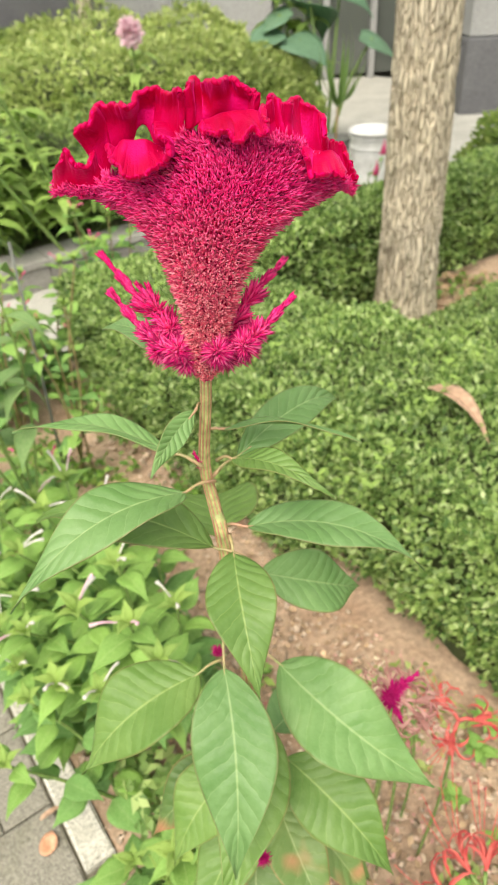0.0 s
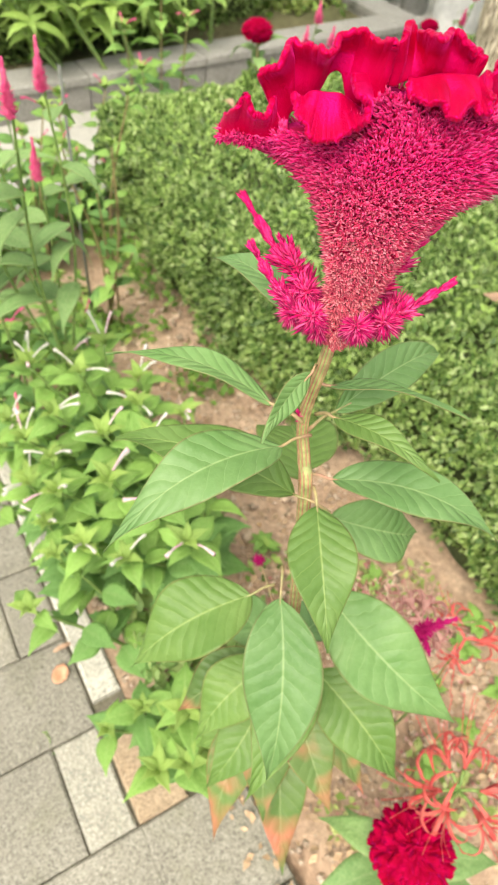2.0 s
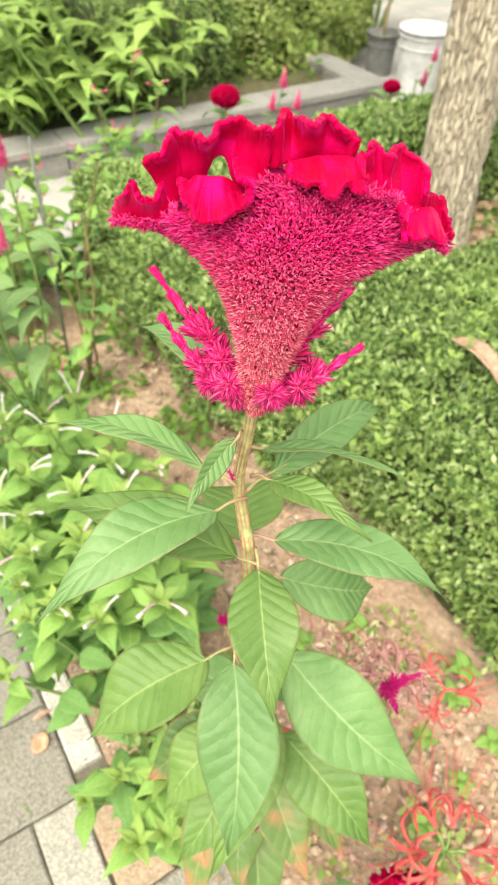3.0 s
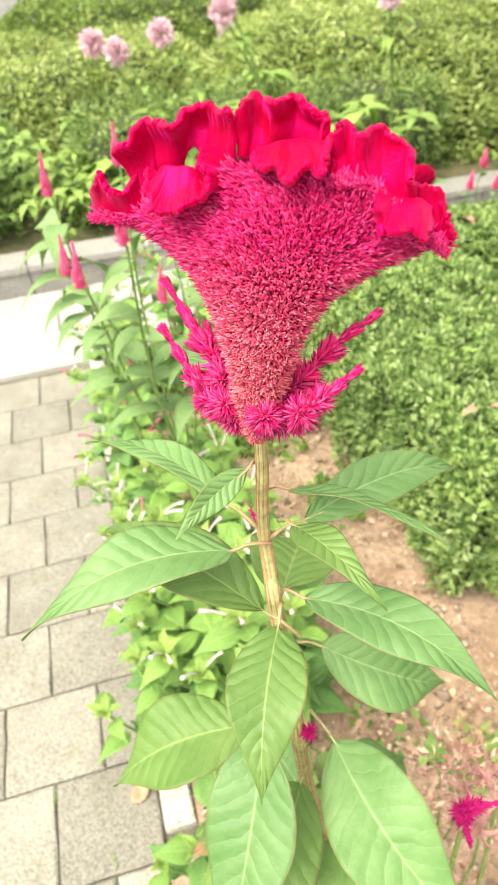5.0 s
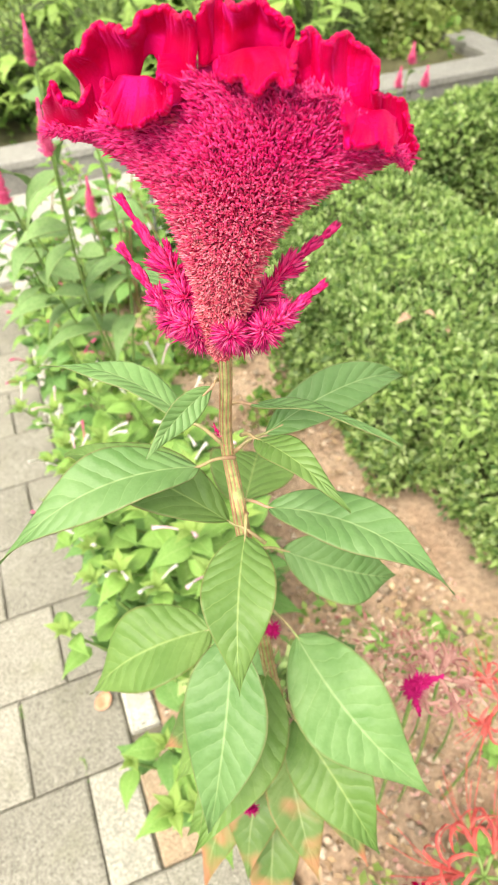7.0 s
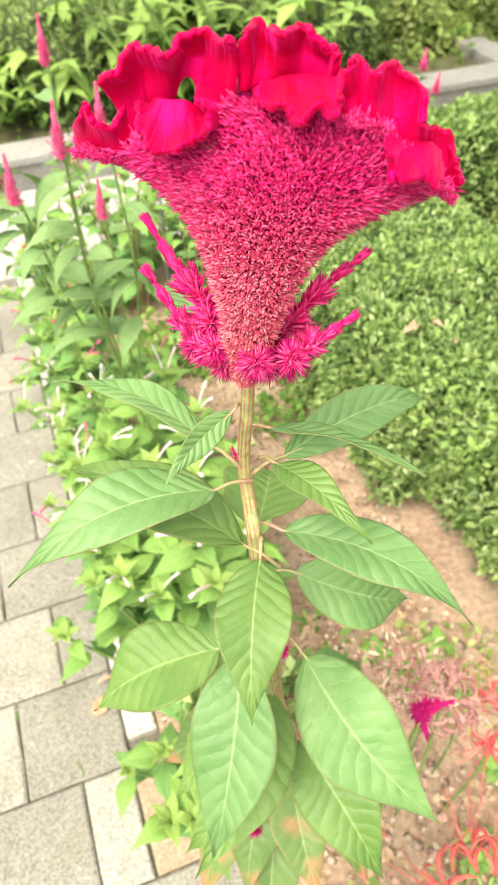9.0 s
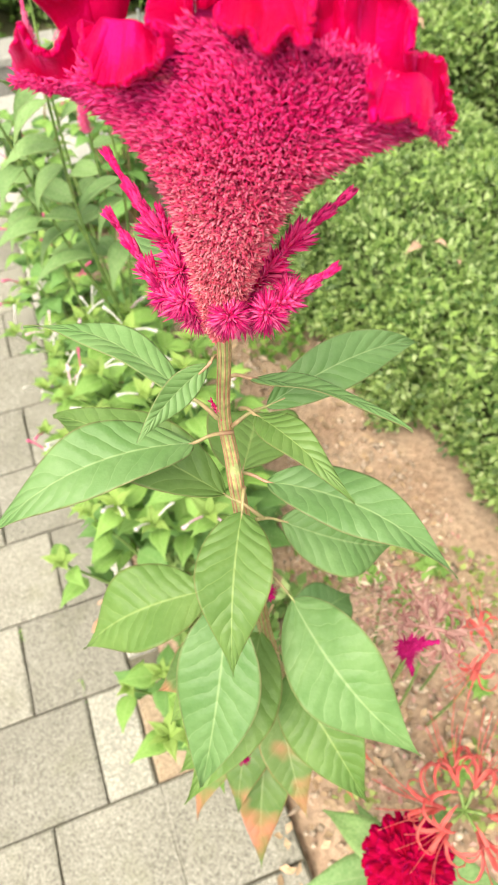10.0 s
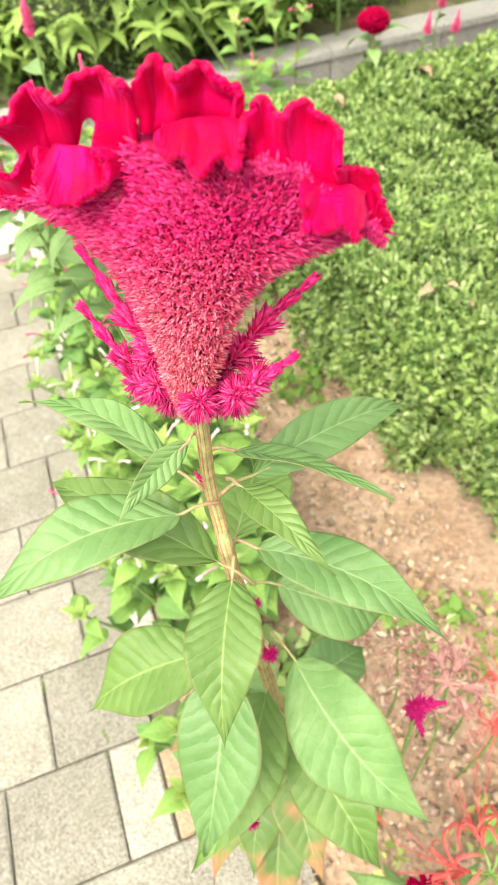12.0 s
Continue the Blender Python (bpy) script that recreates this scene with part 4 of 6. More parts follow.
def fan_half(s, f):
    """Half the fan's thickness."""
    return np.interp(f, [0, 0.12, 0.4, 0.75, 1.0], [5, 9, 11.5, 10, 6.5]) * np.sqrt(np.clip(1 - np.abs(2 * np.asarray(s) - 1) ** 2.6, 0, 1))


def head_place(x, depth, z):
    return np.stack([x / 1000, HEAD_Y + depth / 1000, 1.0 + z / 1000], -1)


fs, n, hv = np.linspace(0.0, 1.0, 48), 96, []
for f_ in fs:
    a_ = 2 * math.pi * np.arange(n) / n
    s_ = (1 + np.cos(a_)) / 2
    x_, z_ = fan_point(s_, np.full(n, f_))
    hv += list(head_place(x_, -np.sign(np.sin(a_)) * fan_half(s_, f_), z_))
hf = [(i * n + k, i * n + (k + 1) % n, (i + 1) * n + (k + 1) % n, (i + 1) * n + k) for i in range(len(fs) - 1) for k in range(n)]
hf += [tuple(range(n))[::-1]] + [(47 * n + k, 47 * n + k + 1, 47 * n + n - 1 - k, 47 * n + (n - k) % n) for k in range(n // 2)]
head = build("flower_head", hv, hf, M_BODY, cockscomb, "fan-shaped crimson cockscomb head")


# the crest: each band is given by its foot (across, depth, height), its rim (the same; forward is minus) and how far it bellies forward
def velvet_band(rows, count, seed, curl=5.0, thick=0.0028, puff=1.5, wavy=1.0):
    rows = spline(np.array(rows, float), count)
    root, rim, belly = rows[:, :3].copy(), rows[:, 3:6].copy(), rows[:, 6]
    root[:, 2] -= 2.0
    run = np.concatenate([[0], np.cumsum(np.linalg.norm(np.diff(rim, axis=0), axis=1))])

    def wave(f, k):
        return np.array([noise.noise((a / f, k + seed, 0.3)) for a in run])

    calm = np.clip(np.minimum(run, run[-1] - run) / 6, 0, 1)[:, None]
    lean = 3.0 * wave(11, 6.1) * calm[:, 0]
    lobe = np.sqrt(np.sin(math.pi * (run / 28.0 + 0.5 * wave(14, 3.3)) + seed) ** 2 + 0.03) * calm[:, 0]
    rim += calm * np.stack([1.5 * wave(7, 1.1), 4.5 * wavy * wave(9, 2.7), 1.5 * wave(4, 3.9) - 4.2 * (1 - lobe) ** 2], -1)
    teeth = np.stack([0.5 * wave(0.9, 4.4) + 0.8 * wave(3.0, 1.4), 0.8 * wave(1.0, 8.4) + 2.2 * wave(3.4, 2.4), 0.7 * wave(0.8, 6.4) + 1.2 * wave(2.6, 7.7)], -1)
    flare = (curl + 9.0 * wavy * wave(11, 9.3))[:, None] * calm
    q = np.linspace(0, 1, 20)[None, :, None]
    band = root[:, None, :] + (rim - root)[:, None, :] * np.concatenate([q ** 1.1, q ** 1.25, q], -1)
    band[..., 1] -= 0.3 * belly[:, None] * np.sin(math.pi * q[..., 0] ** 0.75)
    band[..., 1] -= puff * (lobe * (0.75 + 0.6 * wave(17, 2.2)))[:, None] * np.sin(math.pi * (0.12 + 0.72 * q[..., 0]))
    band[..., 0] += lean[:, None] * np.sin(math.pi * q[..., 0] * 0.8)
    turn = np.clip((q[..., 0] - 0.45) / 0.55, 0, 1)
    band[..., 1] -= flare * turn ** 1.8
    for i in range(count):
        for j in range(1, 20):
            p = band[i, j] * 0.10
            band[i, j] += q[0, j, 0] * wavy * np.array([1.0, 3.0, 1.4]) * noise.noise((p[0], p[1], p[2] + seed))
    band += teeth[:, None, :] * q ** 4
    cf = [(i * 20 + j, (i + 1) * 20 + j, (i + 1) * 20 + j + 1, i * 20 + j + 1) for i in range(count - 1) for j in range(19)]
    crest = build("crest", head_place(band[..., 0], band[..., 1], band[..., 2]).reshape(-1, 3), cf, M_CREST, head, "velvety crimson folded crest")
    so = crest.modifiers.new("thickness", "SOLIDIFY")
    so.thickness, so.offset = thick, 0.0
    sm = crest.modifiers.new("rounding", "SUBSURF")
    sm.levels = sm.render_levels = 1
    return band


BANDS = [
    velvet_band([(-86, 0, 279, -86, -2, 283, 3), (-81, -2, 280, -79, -6, 294, 5), (-77, -3, 280, -75, -6, 299, 6), (-73, -3, 279, -72, -5, 294, 6), (-67, -3, 280, -67, -3, 291, 5), (-63, -2, 280, -65, 0, 295, 4), (-60, -1, 282, -68, 3, 299, 3), (-59, 0, 285, -69, 2, 305, 2), (-58, 2, 289, -66, 5, 309, 1), (-56, 4, 290, -61, 10, 313, 0), (-53, 6, 291, -53, 6, 314, 0), (-49, 6, 294, -46, 3, 316, 0), (-44, 7, 303, -43, 8, 316, 0), (-39, 6, 305, -39, 11, 318, 0), (-35, 4, 296, -30, 6, 320, 1), (-29, 2, 292, -24, 1, 321, 2), (-25, 0, 289, -21, 1, 318, 2), (-22, -1, 295, -20, 0, 313, 2)], 468, 0.0),
    velvet_band([(-55, -1, 297, -57, -5, 298, 2), (-52, -3, 298, -55, -12, 293, 2), (-49, -4, 301, -53, -13, 291, 2), (-44, -4, 301, -45, -16, 286, 2), (-39, -4, 301, -37, -14, 288, 2), (-35, -3, 298, -31, -12, 292, 2), (-29, -3, 294, -28, -13, 294, 2), (-26, -2, 294, -30, -10, 300, 1), (-26, 0, 300, -33, -7, 304, 0), (-27, 3, 306, -35, -2, 306, 0)], 260, 21.0, 4.5, wavy=0.5),
    velvet_band([(-20, 0, 304, -20, 0, 315, 1), (-18, 0, 304, -19, 2, 320, 2), (-15, 1, 305, -15, 8, 322, 2), (-10, 2, 306, -10, 11, 322, 1), (-4, 2, 307, -4, 5, 323, 1), (1, 3, 308, -1, 10, 322, 0), (6, 3, 307, 6, 9, 319, 1), (10, 2, 306, 12, 3, 317, 2), (12, 0, 305, 14, -2, 315, 2)], 234, 42.0),
    velvet_band([(14, -2, 308, 16, -6, 311, 1), (13, -2, 309, 17, -12, 305, 4), (10, -2, 310, 15, -15, 301, 5), (5, -2, 310, 9, -12, 303, 5), (1, -2, 310, 4, -16, 302, 5), (-4, -2, 309, -3, -14, 302, 4), (-9, -1, 307, -9, -9, 302, 3), (-13, 0, 306, -13, -4, 305, 2)], 208, 63.0),
    velvet_band([(16, -6, 297, 16, -9, 304, 3), (18, -6, 297, 16, -4, 307, 4), (20, -6, 296, 17, 2, 313, 5), (22, -6, 296, 20, 6, 315, 5), (26, -6, 297, 24, 2, 313, 6), (28, -6, 296, 28, -3, 312, 6), (32, -5, 294, 30, 3, 312, 5), (35, -4, 290, 35, 6, 311, 4), (39, -3, 286, 40, 2, 306, 4), (43, -2, 282, 43, 0, 299, 4), (45, -1, 279, 45, -2, 295, 3)], 286, 84.0),
    velvet_band([(34, -2, 294, 32, -6, 294, 2), (36, -3, 293, 33, -11, 290, 3), (39, -4, 292, 37, -15, 285, 4), (43, -4, 291, 42, -17, 282, 4), (47, -3, 291, 48, -16, 281, 4), (49, -2, 289, 53, -12, 282, 3), (51, -1, 287, 53, -6, 284, 2)], 182, 105.0),
    velvet_band([(48, 0, 279, 45, 0, 294, 2), (50, 0, 276, 49, 5, 292, 3), (54, 0, 274, 53, 3, 290, 4), (56, 0, 273, 57, 1, 284, 4), (58, 0, 272, 60, -2, 275, 2)], 130, 126.0),
]

# bracts: on the fan's body, and on the lowest part of the folded bands
m = 18500
f_ = rng.uniform(0.0, 1.0, m) ** 0.62
s_ = rng.uniform(0.0, 1.0, m)
side = np.where(rng.uniform(size=m) < 0.66, -1.0, 1.0)
x0, z0 = fan_point(s_, f_)
x1, z1 = fan_point(s_, np.minimum(f_ + 0.02, 1.02))
pts = head_place(x0, side * fan_half(s_, f_) * 0.97, z0)
grow = np.stack([x1 - x0, 0 * x0, z1 - z0 + 0.2], -1)
grow /= np.linalg.norm(grow, axis=1, keepdims=True)
edge = 2 * s_ - 1
facing = np.stack([np.sign(edge) * np.abs(edge) ** 6, side * np.sqrt(np.clip(1 - edge ** 2, 0, 1)), -0.35 * np.abs(edge) ** 6], -1)
low = np.clip((0.85 - f_) / 0.5, 0, 1)[:, None]
aim = grow * (0.8 - 0.35 * low) + facing * (0.75 + 0.35 * low) + rng.normal(0, 0.26, pts.shape)
size = (0.0040 + 0.0020 * f_ ** 2) * rng.uniform(0.75, 1.3, m)
wide_ = size * (0.125 - 0.030 * f_)
for band, part_of in ((BANDS[0], 0.40), (BANDS[4], 1.0), (BANDS[6], 1.0)):
    k_ = 900
    bi, bj = rng.integers(1, int(len(band) * part_of) - 1, k_), (np.abs(rng.normal(0, 1.3, k_))).astype(int).clip(0, 4)
    du, dq = band[bi + 1, bj] - band[bi - 1, bj], band[bi, bj + 1] - band[bi, bj]
    out = np.cross(du, dq)
    out /= np.linalg.norm(out, axis=1, keepdims=True) + 1e-9
    out *= np.where(out[:, 1:2] > 0, -1, 1)
    dq /= np.linalg.norm(dq, axis=1, keepdims=True) + 1e-9
    b_ = band[bi, bj] + out * 1.2
    pts = np.concatenate([pts, head_place(b_[:, 0], b_[:, 1], b_[:, 2])])
    aim = np.concatenate([aim, dq * 0.9 + out * 0.55 + rng.normal(0, 0.22, dq.shape)])
    grown = 0.0046 * rng.uniform(0.75, 1.3, k_)
    size, wide_ = np.concatenate([size, grown]), np.concatenate([wide_, grown * 0.10])
bv, bf = spindles(pts, aim, size, wide_, 4)
tagged(build("bract_fuzz", bv, bf, M_BRACT, head, "dense papery pink bracts"), kind="stuff")


# side spikes and tufts round the neck
def plume(base, tip, count, length, fat, parent, material, bend=0.0, name="flower_spike", label="", ringed=0.35):
    base, tip = np.array(base, float), np.array(tip, float)
    axis = spline([base, (base + tip) / 2 + np.array([0, 0, -bend]), tip], 60)
    core = tube(axis, [fat * 0.30, fat * 0.22, 0.0004], 7)
    f = rng.uniform(0, 1, count) ** 0.85
    k = np.minimum((f * 59).astype(int), 58)
    d = axis[k + 1] - axis[k]
    d /= np.linalg.norm(d, axis=1, keepdims=True)
    radial = rng.normal(size=(count, 3))
    radial -= (radial * d).sum(1, keepdims=True) * d
    radial /= np.linalg.norm(radial, axis=1, keepdims=True)
    whorl = 1.10 - ringed + ringed * np.cos(f * 26)
    p = axis[k] + radial * 0.0006
    shut = np.clip((f - 0.40) / 0.30, 0, 1)
    a = radial * (1.05 * (1 - f) * (1 - shut) + 0.17)[:, None] + d * (0.45 + 0.6 * f)[:, None] + rng.normal(0, 0.10, (count, 3))
    sz = length * (1.40 - 0.85 * f) * whorl * rng.uniform(0.7, 1.2, count)
    v, fc = spindles(p, a, sz, sz * (0.060 + 0.075 * shut) + 0.00018, 4)
    allv, allf = joined(core, (v, fc))
    return build(name, allv, allf, material, parent, label)


def tuft(center, radius, count, parent, material, name="flower_tuft", facing=(0.1, -0.6, 0.3)):
    """A round burst of thin bracts."""
    c = np.array(center, float)
    d = rng.normal(size=(count, 3)) + np.array(facing) * 0.8
    d /= np.linalg.norm(d, axis=1, keepdims=True)
    sz = radius * rng.uniform(0.75, 1.1, count)
    v, f = spindles(c + d * radius * 0.08, d, sz, sz * 0.042 + 0.00012, 4)
    core = tube([c + np.array([0, 0, -radius * 0.35]), c, c + np.array([0, 0, radius * 0.35])], [radius * 0.15, radius * 0.4, radius * 0.15], 8)
    allv, allf = joined(core, (v, f))
    return build(name, allv, allf, material, parent)


for base_, tip_, cnt, ln, fat, sink in (
    ((-0.031, 0.340, 1.186), (-0.076, 0.368, 1.231), 760, 0.0100, 0.005, 0.003),
    ((-0.036, 0.334, 1.182), (-0.070, 0.345, 1.218), 560, 0.0086, 0.004, 0.005),
    ((-0.034, 0.328, 1.186), (-0.053, 0.330, 1.204), 320, 0.0074, 0.0035, 0.003),
    ((-0.012, 0.340, 1.186), (0.026, 0.378, 1.217), 760, 0.0100, 0.005, -0.004),
    ((-0.008, 0.332, 1.184), (0.027, 0.328, 1.217), 560, 0.0088, 0.004, 0.003),
    ((-0.040, 0.346, 1.196), (-0.056, 0.352, 1.219), 220, 0.0072, 0.003, 0.0),
    ((-0.046, 0.350, 1.200), (-0.051, 0.354, 1.217), 180, 0.0066, 0.003, 0.0),
):
    plume(base_, tip_, cnt, ln, fat, head, M_PLUME, sink)
for c_, r_, k_ in (((-0.014, 0.324, 1.190), 0.0108, 420), ((0.001, 0.330, 1.189), 0.0108, 380), ((-0.036, 0.331, 1.189), 0.0105, 380), ((-0.047, 0.336, 1.186), 0.0095, 300), ((-0.026, 0.348, 1.184), 0.011, 260), ((-0.004, 0.341, 1.182), 0.0095, 300), ((0.007, 0.342, 1.191), 0.0095, 260), ((-0.040, 0.341, 1.196), 0.0095, 260), ((-0.032, 0.332, 1.181), 0.0100, 300), ((-0.010, 0.334, 1.180), 0.0095, 280), ((-0.047, 0.342, 1.190), 0.0095, 260)):
    tuft(c_, r_, k_, head, M_PLUME)
# buds along the stem
plume((-0.031, 0.350, 1.086), (-0.036, 0.349, 1.101), 70, 0.004, 0.003, cockscomb, M_PLUME, 0.0, "bud")
for a_, b_ in (((-0.018, 0.352, 0.90), (-0.003, 0.340, 0.882)), ((-0.012, 0.362, 0.73), (-0.045, 0.432, 0.772)), ((-0.004, 0.365, 0.67), (-0.008, 0.244, 0.737)), ((-0.004, 0.372, 0.55), (-0.076, 0.405, 0.558)), ((-0.005, 0.370, 0.64), (-0.050, 0.345, 0.665)), ((-0.005, 0.372, 0.62), (0.030, 0.330, 0.655))):
    a_, b_ = np.array(a_), np.array(b_)
    build("bud_stalk", *tube(spline([a_, (a_ + b_) / 2 + np.array([0, 0, 0.005]), b_], 8), [0.0014, 0.0009], 6), M_PETIOLE, cockscomb)
    tuft(b_, 0.0085, 170, cockscomb, M_MAGENTA, "bud", (0, -0.4, 0.4))


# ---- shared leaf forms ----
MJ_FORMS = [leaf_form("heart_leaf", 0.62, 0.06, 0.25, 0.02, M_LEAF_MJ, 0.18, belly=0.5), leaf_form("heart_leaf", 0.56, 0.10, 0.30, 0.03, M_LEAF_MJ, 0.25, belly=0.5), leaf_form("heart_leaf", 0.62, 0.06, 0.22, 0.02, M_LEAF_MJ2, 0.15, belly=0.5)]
TIP_FORMS = [leaf_form("young_leaf", 0.45, 0.10, 0.45, 0.02, M_LEAF_TIP, 0.1), leaf_form("young_leaf", 0.50, 0.05, 0.30, 0.02, M_LEAF_TIP, 0.2)]
CEL_FORMS = [leaf_form("lance_leaf", 0.42, 0.10, 0.25, 0.02, M_LEAF_CEL, 0.25), leaf_form("lance_leaf", 0.40, 0.14, 0.20, 0.03, M_LEAF_CEL, 0.35)]
LOBE_FORM = [leaf_form("leaflet", 0.44, 0.06, 0.22, 0.0, M_LEAF_PALM, 0.15), leaf_form("leaflet", 0.40, 0.10, 0.25, 0.0, M_LEAF_PALM, 0.3)]
TARO_FORM = leaf_form("shield_leaf", 0.85, 0.05, 0.15, 0.02, M_LEAF_TARO, 0.2, belly=0.45)


def trumpet(place, ahead, length, parent, material, name="flower"):
    """A long thin tube that opens into a small crumpled mouth."""
    p, d = np.array(place, float), unit(ahead)
    pts = spline([p, p + d * length * 0.5 + np.array([0, 0, 0.1 * length]), p + d * length], 9)
    return build(name, *tube(pts, [0.0018, 0.0016, 0.0018, 0.0024, 0.0036], 8), material, parent)


def four_oclock(base, tops, leaf_size, label, flowers=0, tips=True, lean_up=0.4, per=8, flower_mat=None, seed=1, stalk=None):
    """A bushy herb: forked stalks from one foot to the given tops, paired heart-shaped leaves, tube flowers at the shoot ends."""
    r = np.random.default_rng(seed)
    plant = thing("four_o_clock_plant", base, label, "plant", "bushy flowering herbs")
    base = np.array(base, float)
    for top in tops:
        top = np.array(top, float)
        bow = (base + top) / 2 + np.array([*(r.normal(0, 0.02, 2)), 0.03])
        pts = spline([base + np.array([*r.normal(0, 0.012, 2), -0.02]), bow, top], 24)
        build("stalk", *tube(pts, [0.0045, 0.0035, 0.002], 7), stalk or M_STALK, plant)
        turn = r.uniform(0, 6.28)
        for k in range(per):
            f = 0.28 + 0.70 * k / (per - 1)
            p = pts[min(23, int(f * 23))]
            turn += 1.57 + r.normal(0, 0.25)
            for s in (0, math.pi):
                a = turn + s
                d = np.array([math.cos(a), math.sin(a), lean_up * (f - 0.45) + r.normal(0, 0.15)])
                size = leaf_size * (1.15 - 0.55 * f) * r.uniform(0.75, 1.2)
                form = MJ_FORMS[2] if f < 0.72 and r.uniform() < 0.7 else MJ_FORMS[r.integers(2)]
                placed("leaf", form, p + unit(d) * 0.008, d, np.array([0, 0, 1.0]) + r.normal(0, 0.22, 3), size, plant)
        if tips:
            for k in range(5):
                a = turn + k * 1.3
                d = np.array([math.cos(a), math.sin(a), 0.5 + r.uniform(0, 0.6)])
                placed("shoot_leaf", TIP_FORMS[k % 2], top + np.array([0, 0, 0.002 * k]), d, (0, 0, 1), leaf_size * r.uniform(0.30, 0.46), plant)
        for k in range(flowers):
            a = r.uniform(0, 6.28)
            d = np.array([math.cos(a), math.sin(a), r.uniform(0.1, 1.2)])
            trumpet(top + unit(d) * 0.015 + np.array([0, 0, 0.012]), d, r.uniform(0.034, 0.052), plant, flower_mat or (M_CLEOME if r.uniform() < 0.2 else M_WHITE))
    return plant


four_oclock(plan(0.20, 0.52), [(-0.30, 0.72, 0.50), (-0.20, 0.66, 0.53), (-0.15, 0.60, 0.52), (-0.24, 0.80, 0.52), (-0.33, 0.83, 0.49), (-0.40, 0.73, 0.44), (-0.20, 0.92, 0.46), (-0.26, 0.62, 0.42), (-0.14, 0.75, 0.46), (-0.34, 0.65, 0.40), (-0.28, 0.90, 0.50)], 0.105, "bushy plant with fresh green heart-shaped leaves and white tube flowers", 2, seed=31)
four_oclock(plan(0.42, 0.50), [(-0.43, 0.86, 0.50), (-0.52, 1.00, 0.48), (-0.38, 1.06, 0.50), (-0.30, 1.00, 0.47), (-0.50, 0.86, 0.42), (-0.40, 0.95, 0.52), (-0.55, 0.92, 0.40), (-0.46, 1.08, 0.44)], 0.100, "bushy plant with white tube flowers behind the kerb", 2, seed=32)
four_oclock(plan(0.10, 0.34), [(-0.425, 0.560, 0.325), (-0.390, 0.635, 0.385)], 0.095, "leafy green shoots leaning over the kerb onto the paving", 0, seed=33, per=5, lean_up=0.2)
four_oclock(plan(0.26, 0.32), [(-0.47, 0.77, 0.40), (-0.44, 0.83, 0.41), (-0.42, 0.70, 0.38), (-0.50, 0.84, 0.33)], 0.095, "bushy green plant with white flowers hanging over the kerb", 2, seed=43, per=6)
four_oclock(plan(-0.06, 0.34), [(-0.27, 0.41, 0.20), (-0.21, 0.43, 0.26), (-0.16, 0.42, 0.24)], 0.090, "low leafy green shoots at the end of the kerb", 0, seed=34, per=3)
four_oclock(plan(-0.16, 0.46), [(-0.13, 0.40, 0.36), (-0.09, 0.36, 0.30), (-0.17, 0.34, 0.26), (-0.07, 0.42, 0.38), (-0.12, 0.33, 0.34)], 0.110, "fresh green shoots growing at the cockscomb's foot", 0, seed=35, per=5)
four_oclock(plan(0.95, 0.56), [(-0.62, 1.36, 0.36), (-0.50, 1.32, 0.34), (-0.66, 1.24, 0.36)], 0.075, "low green plant with small red flowers among the weeds", 1, seed=36, flower_mat=M_PINK)

four_oclock(plan(0.72, 0.36), [(-0.66, 1.06, 0.30), (-0.58, 1.14, 0.36), (-0.72, 1.16, 0.26), (-0.62, 0.98, 0.24)], 0.090, "green leafy plant spilling over the kerb", 2, seed=37, per=6)
four_oclock(plan(1.15, 0.36), [(-0.88, 1.48, 0.28), (-0.80, 1.42, 0.30), (-0.92, 1.58, 0.24), (-0.82, 1.54, 0.34)], 0.090, "green leafy plant along the kerb", 1, seed=38, per=6, flower_mat=M_PINK)
four_oclock(plan(1.55, 0.40), [(-1.10, 1.84, 0.28), (-1.00, 1.80, 0.34), (-1.02, 1.92, 0.28)], 0.090, "green leafy plant at the far end of the kerb", 1, seed=39, per=6, flower_mat=M_PINK)

for k, (u_, h_) in enumerate(((0.52, 0.26), (0.80, 0.24), (1.08, 0.28), (1.36, 0.26), (1.62, 0.28))):
    tops_ = [plan(u_ + 0.10 * math.cos(a + k), 0.26 + 0.10 * math.sin(a + k), h_ * (0.75 + 0.3 * math.sin(3.1 * a + k))) for a in (0.3, 1.6, 2.9, 4.1, 5.2)]
    four_oclock(plan(u_, 0.31), tops_, 0.082, "low leafy green plant hanging over the kerb stones", 1, seed=140 + k, per=5, lean_up=0.3, flower_mat=M_WHITE if k % 2 else M_PINK)


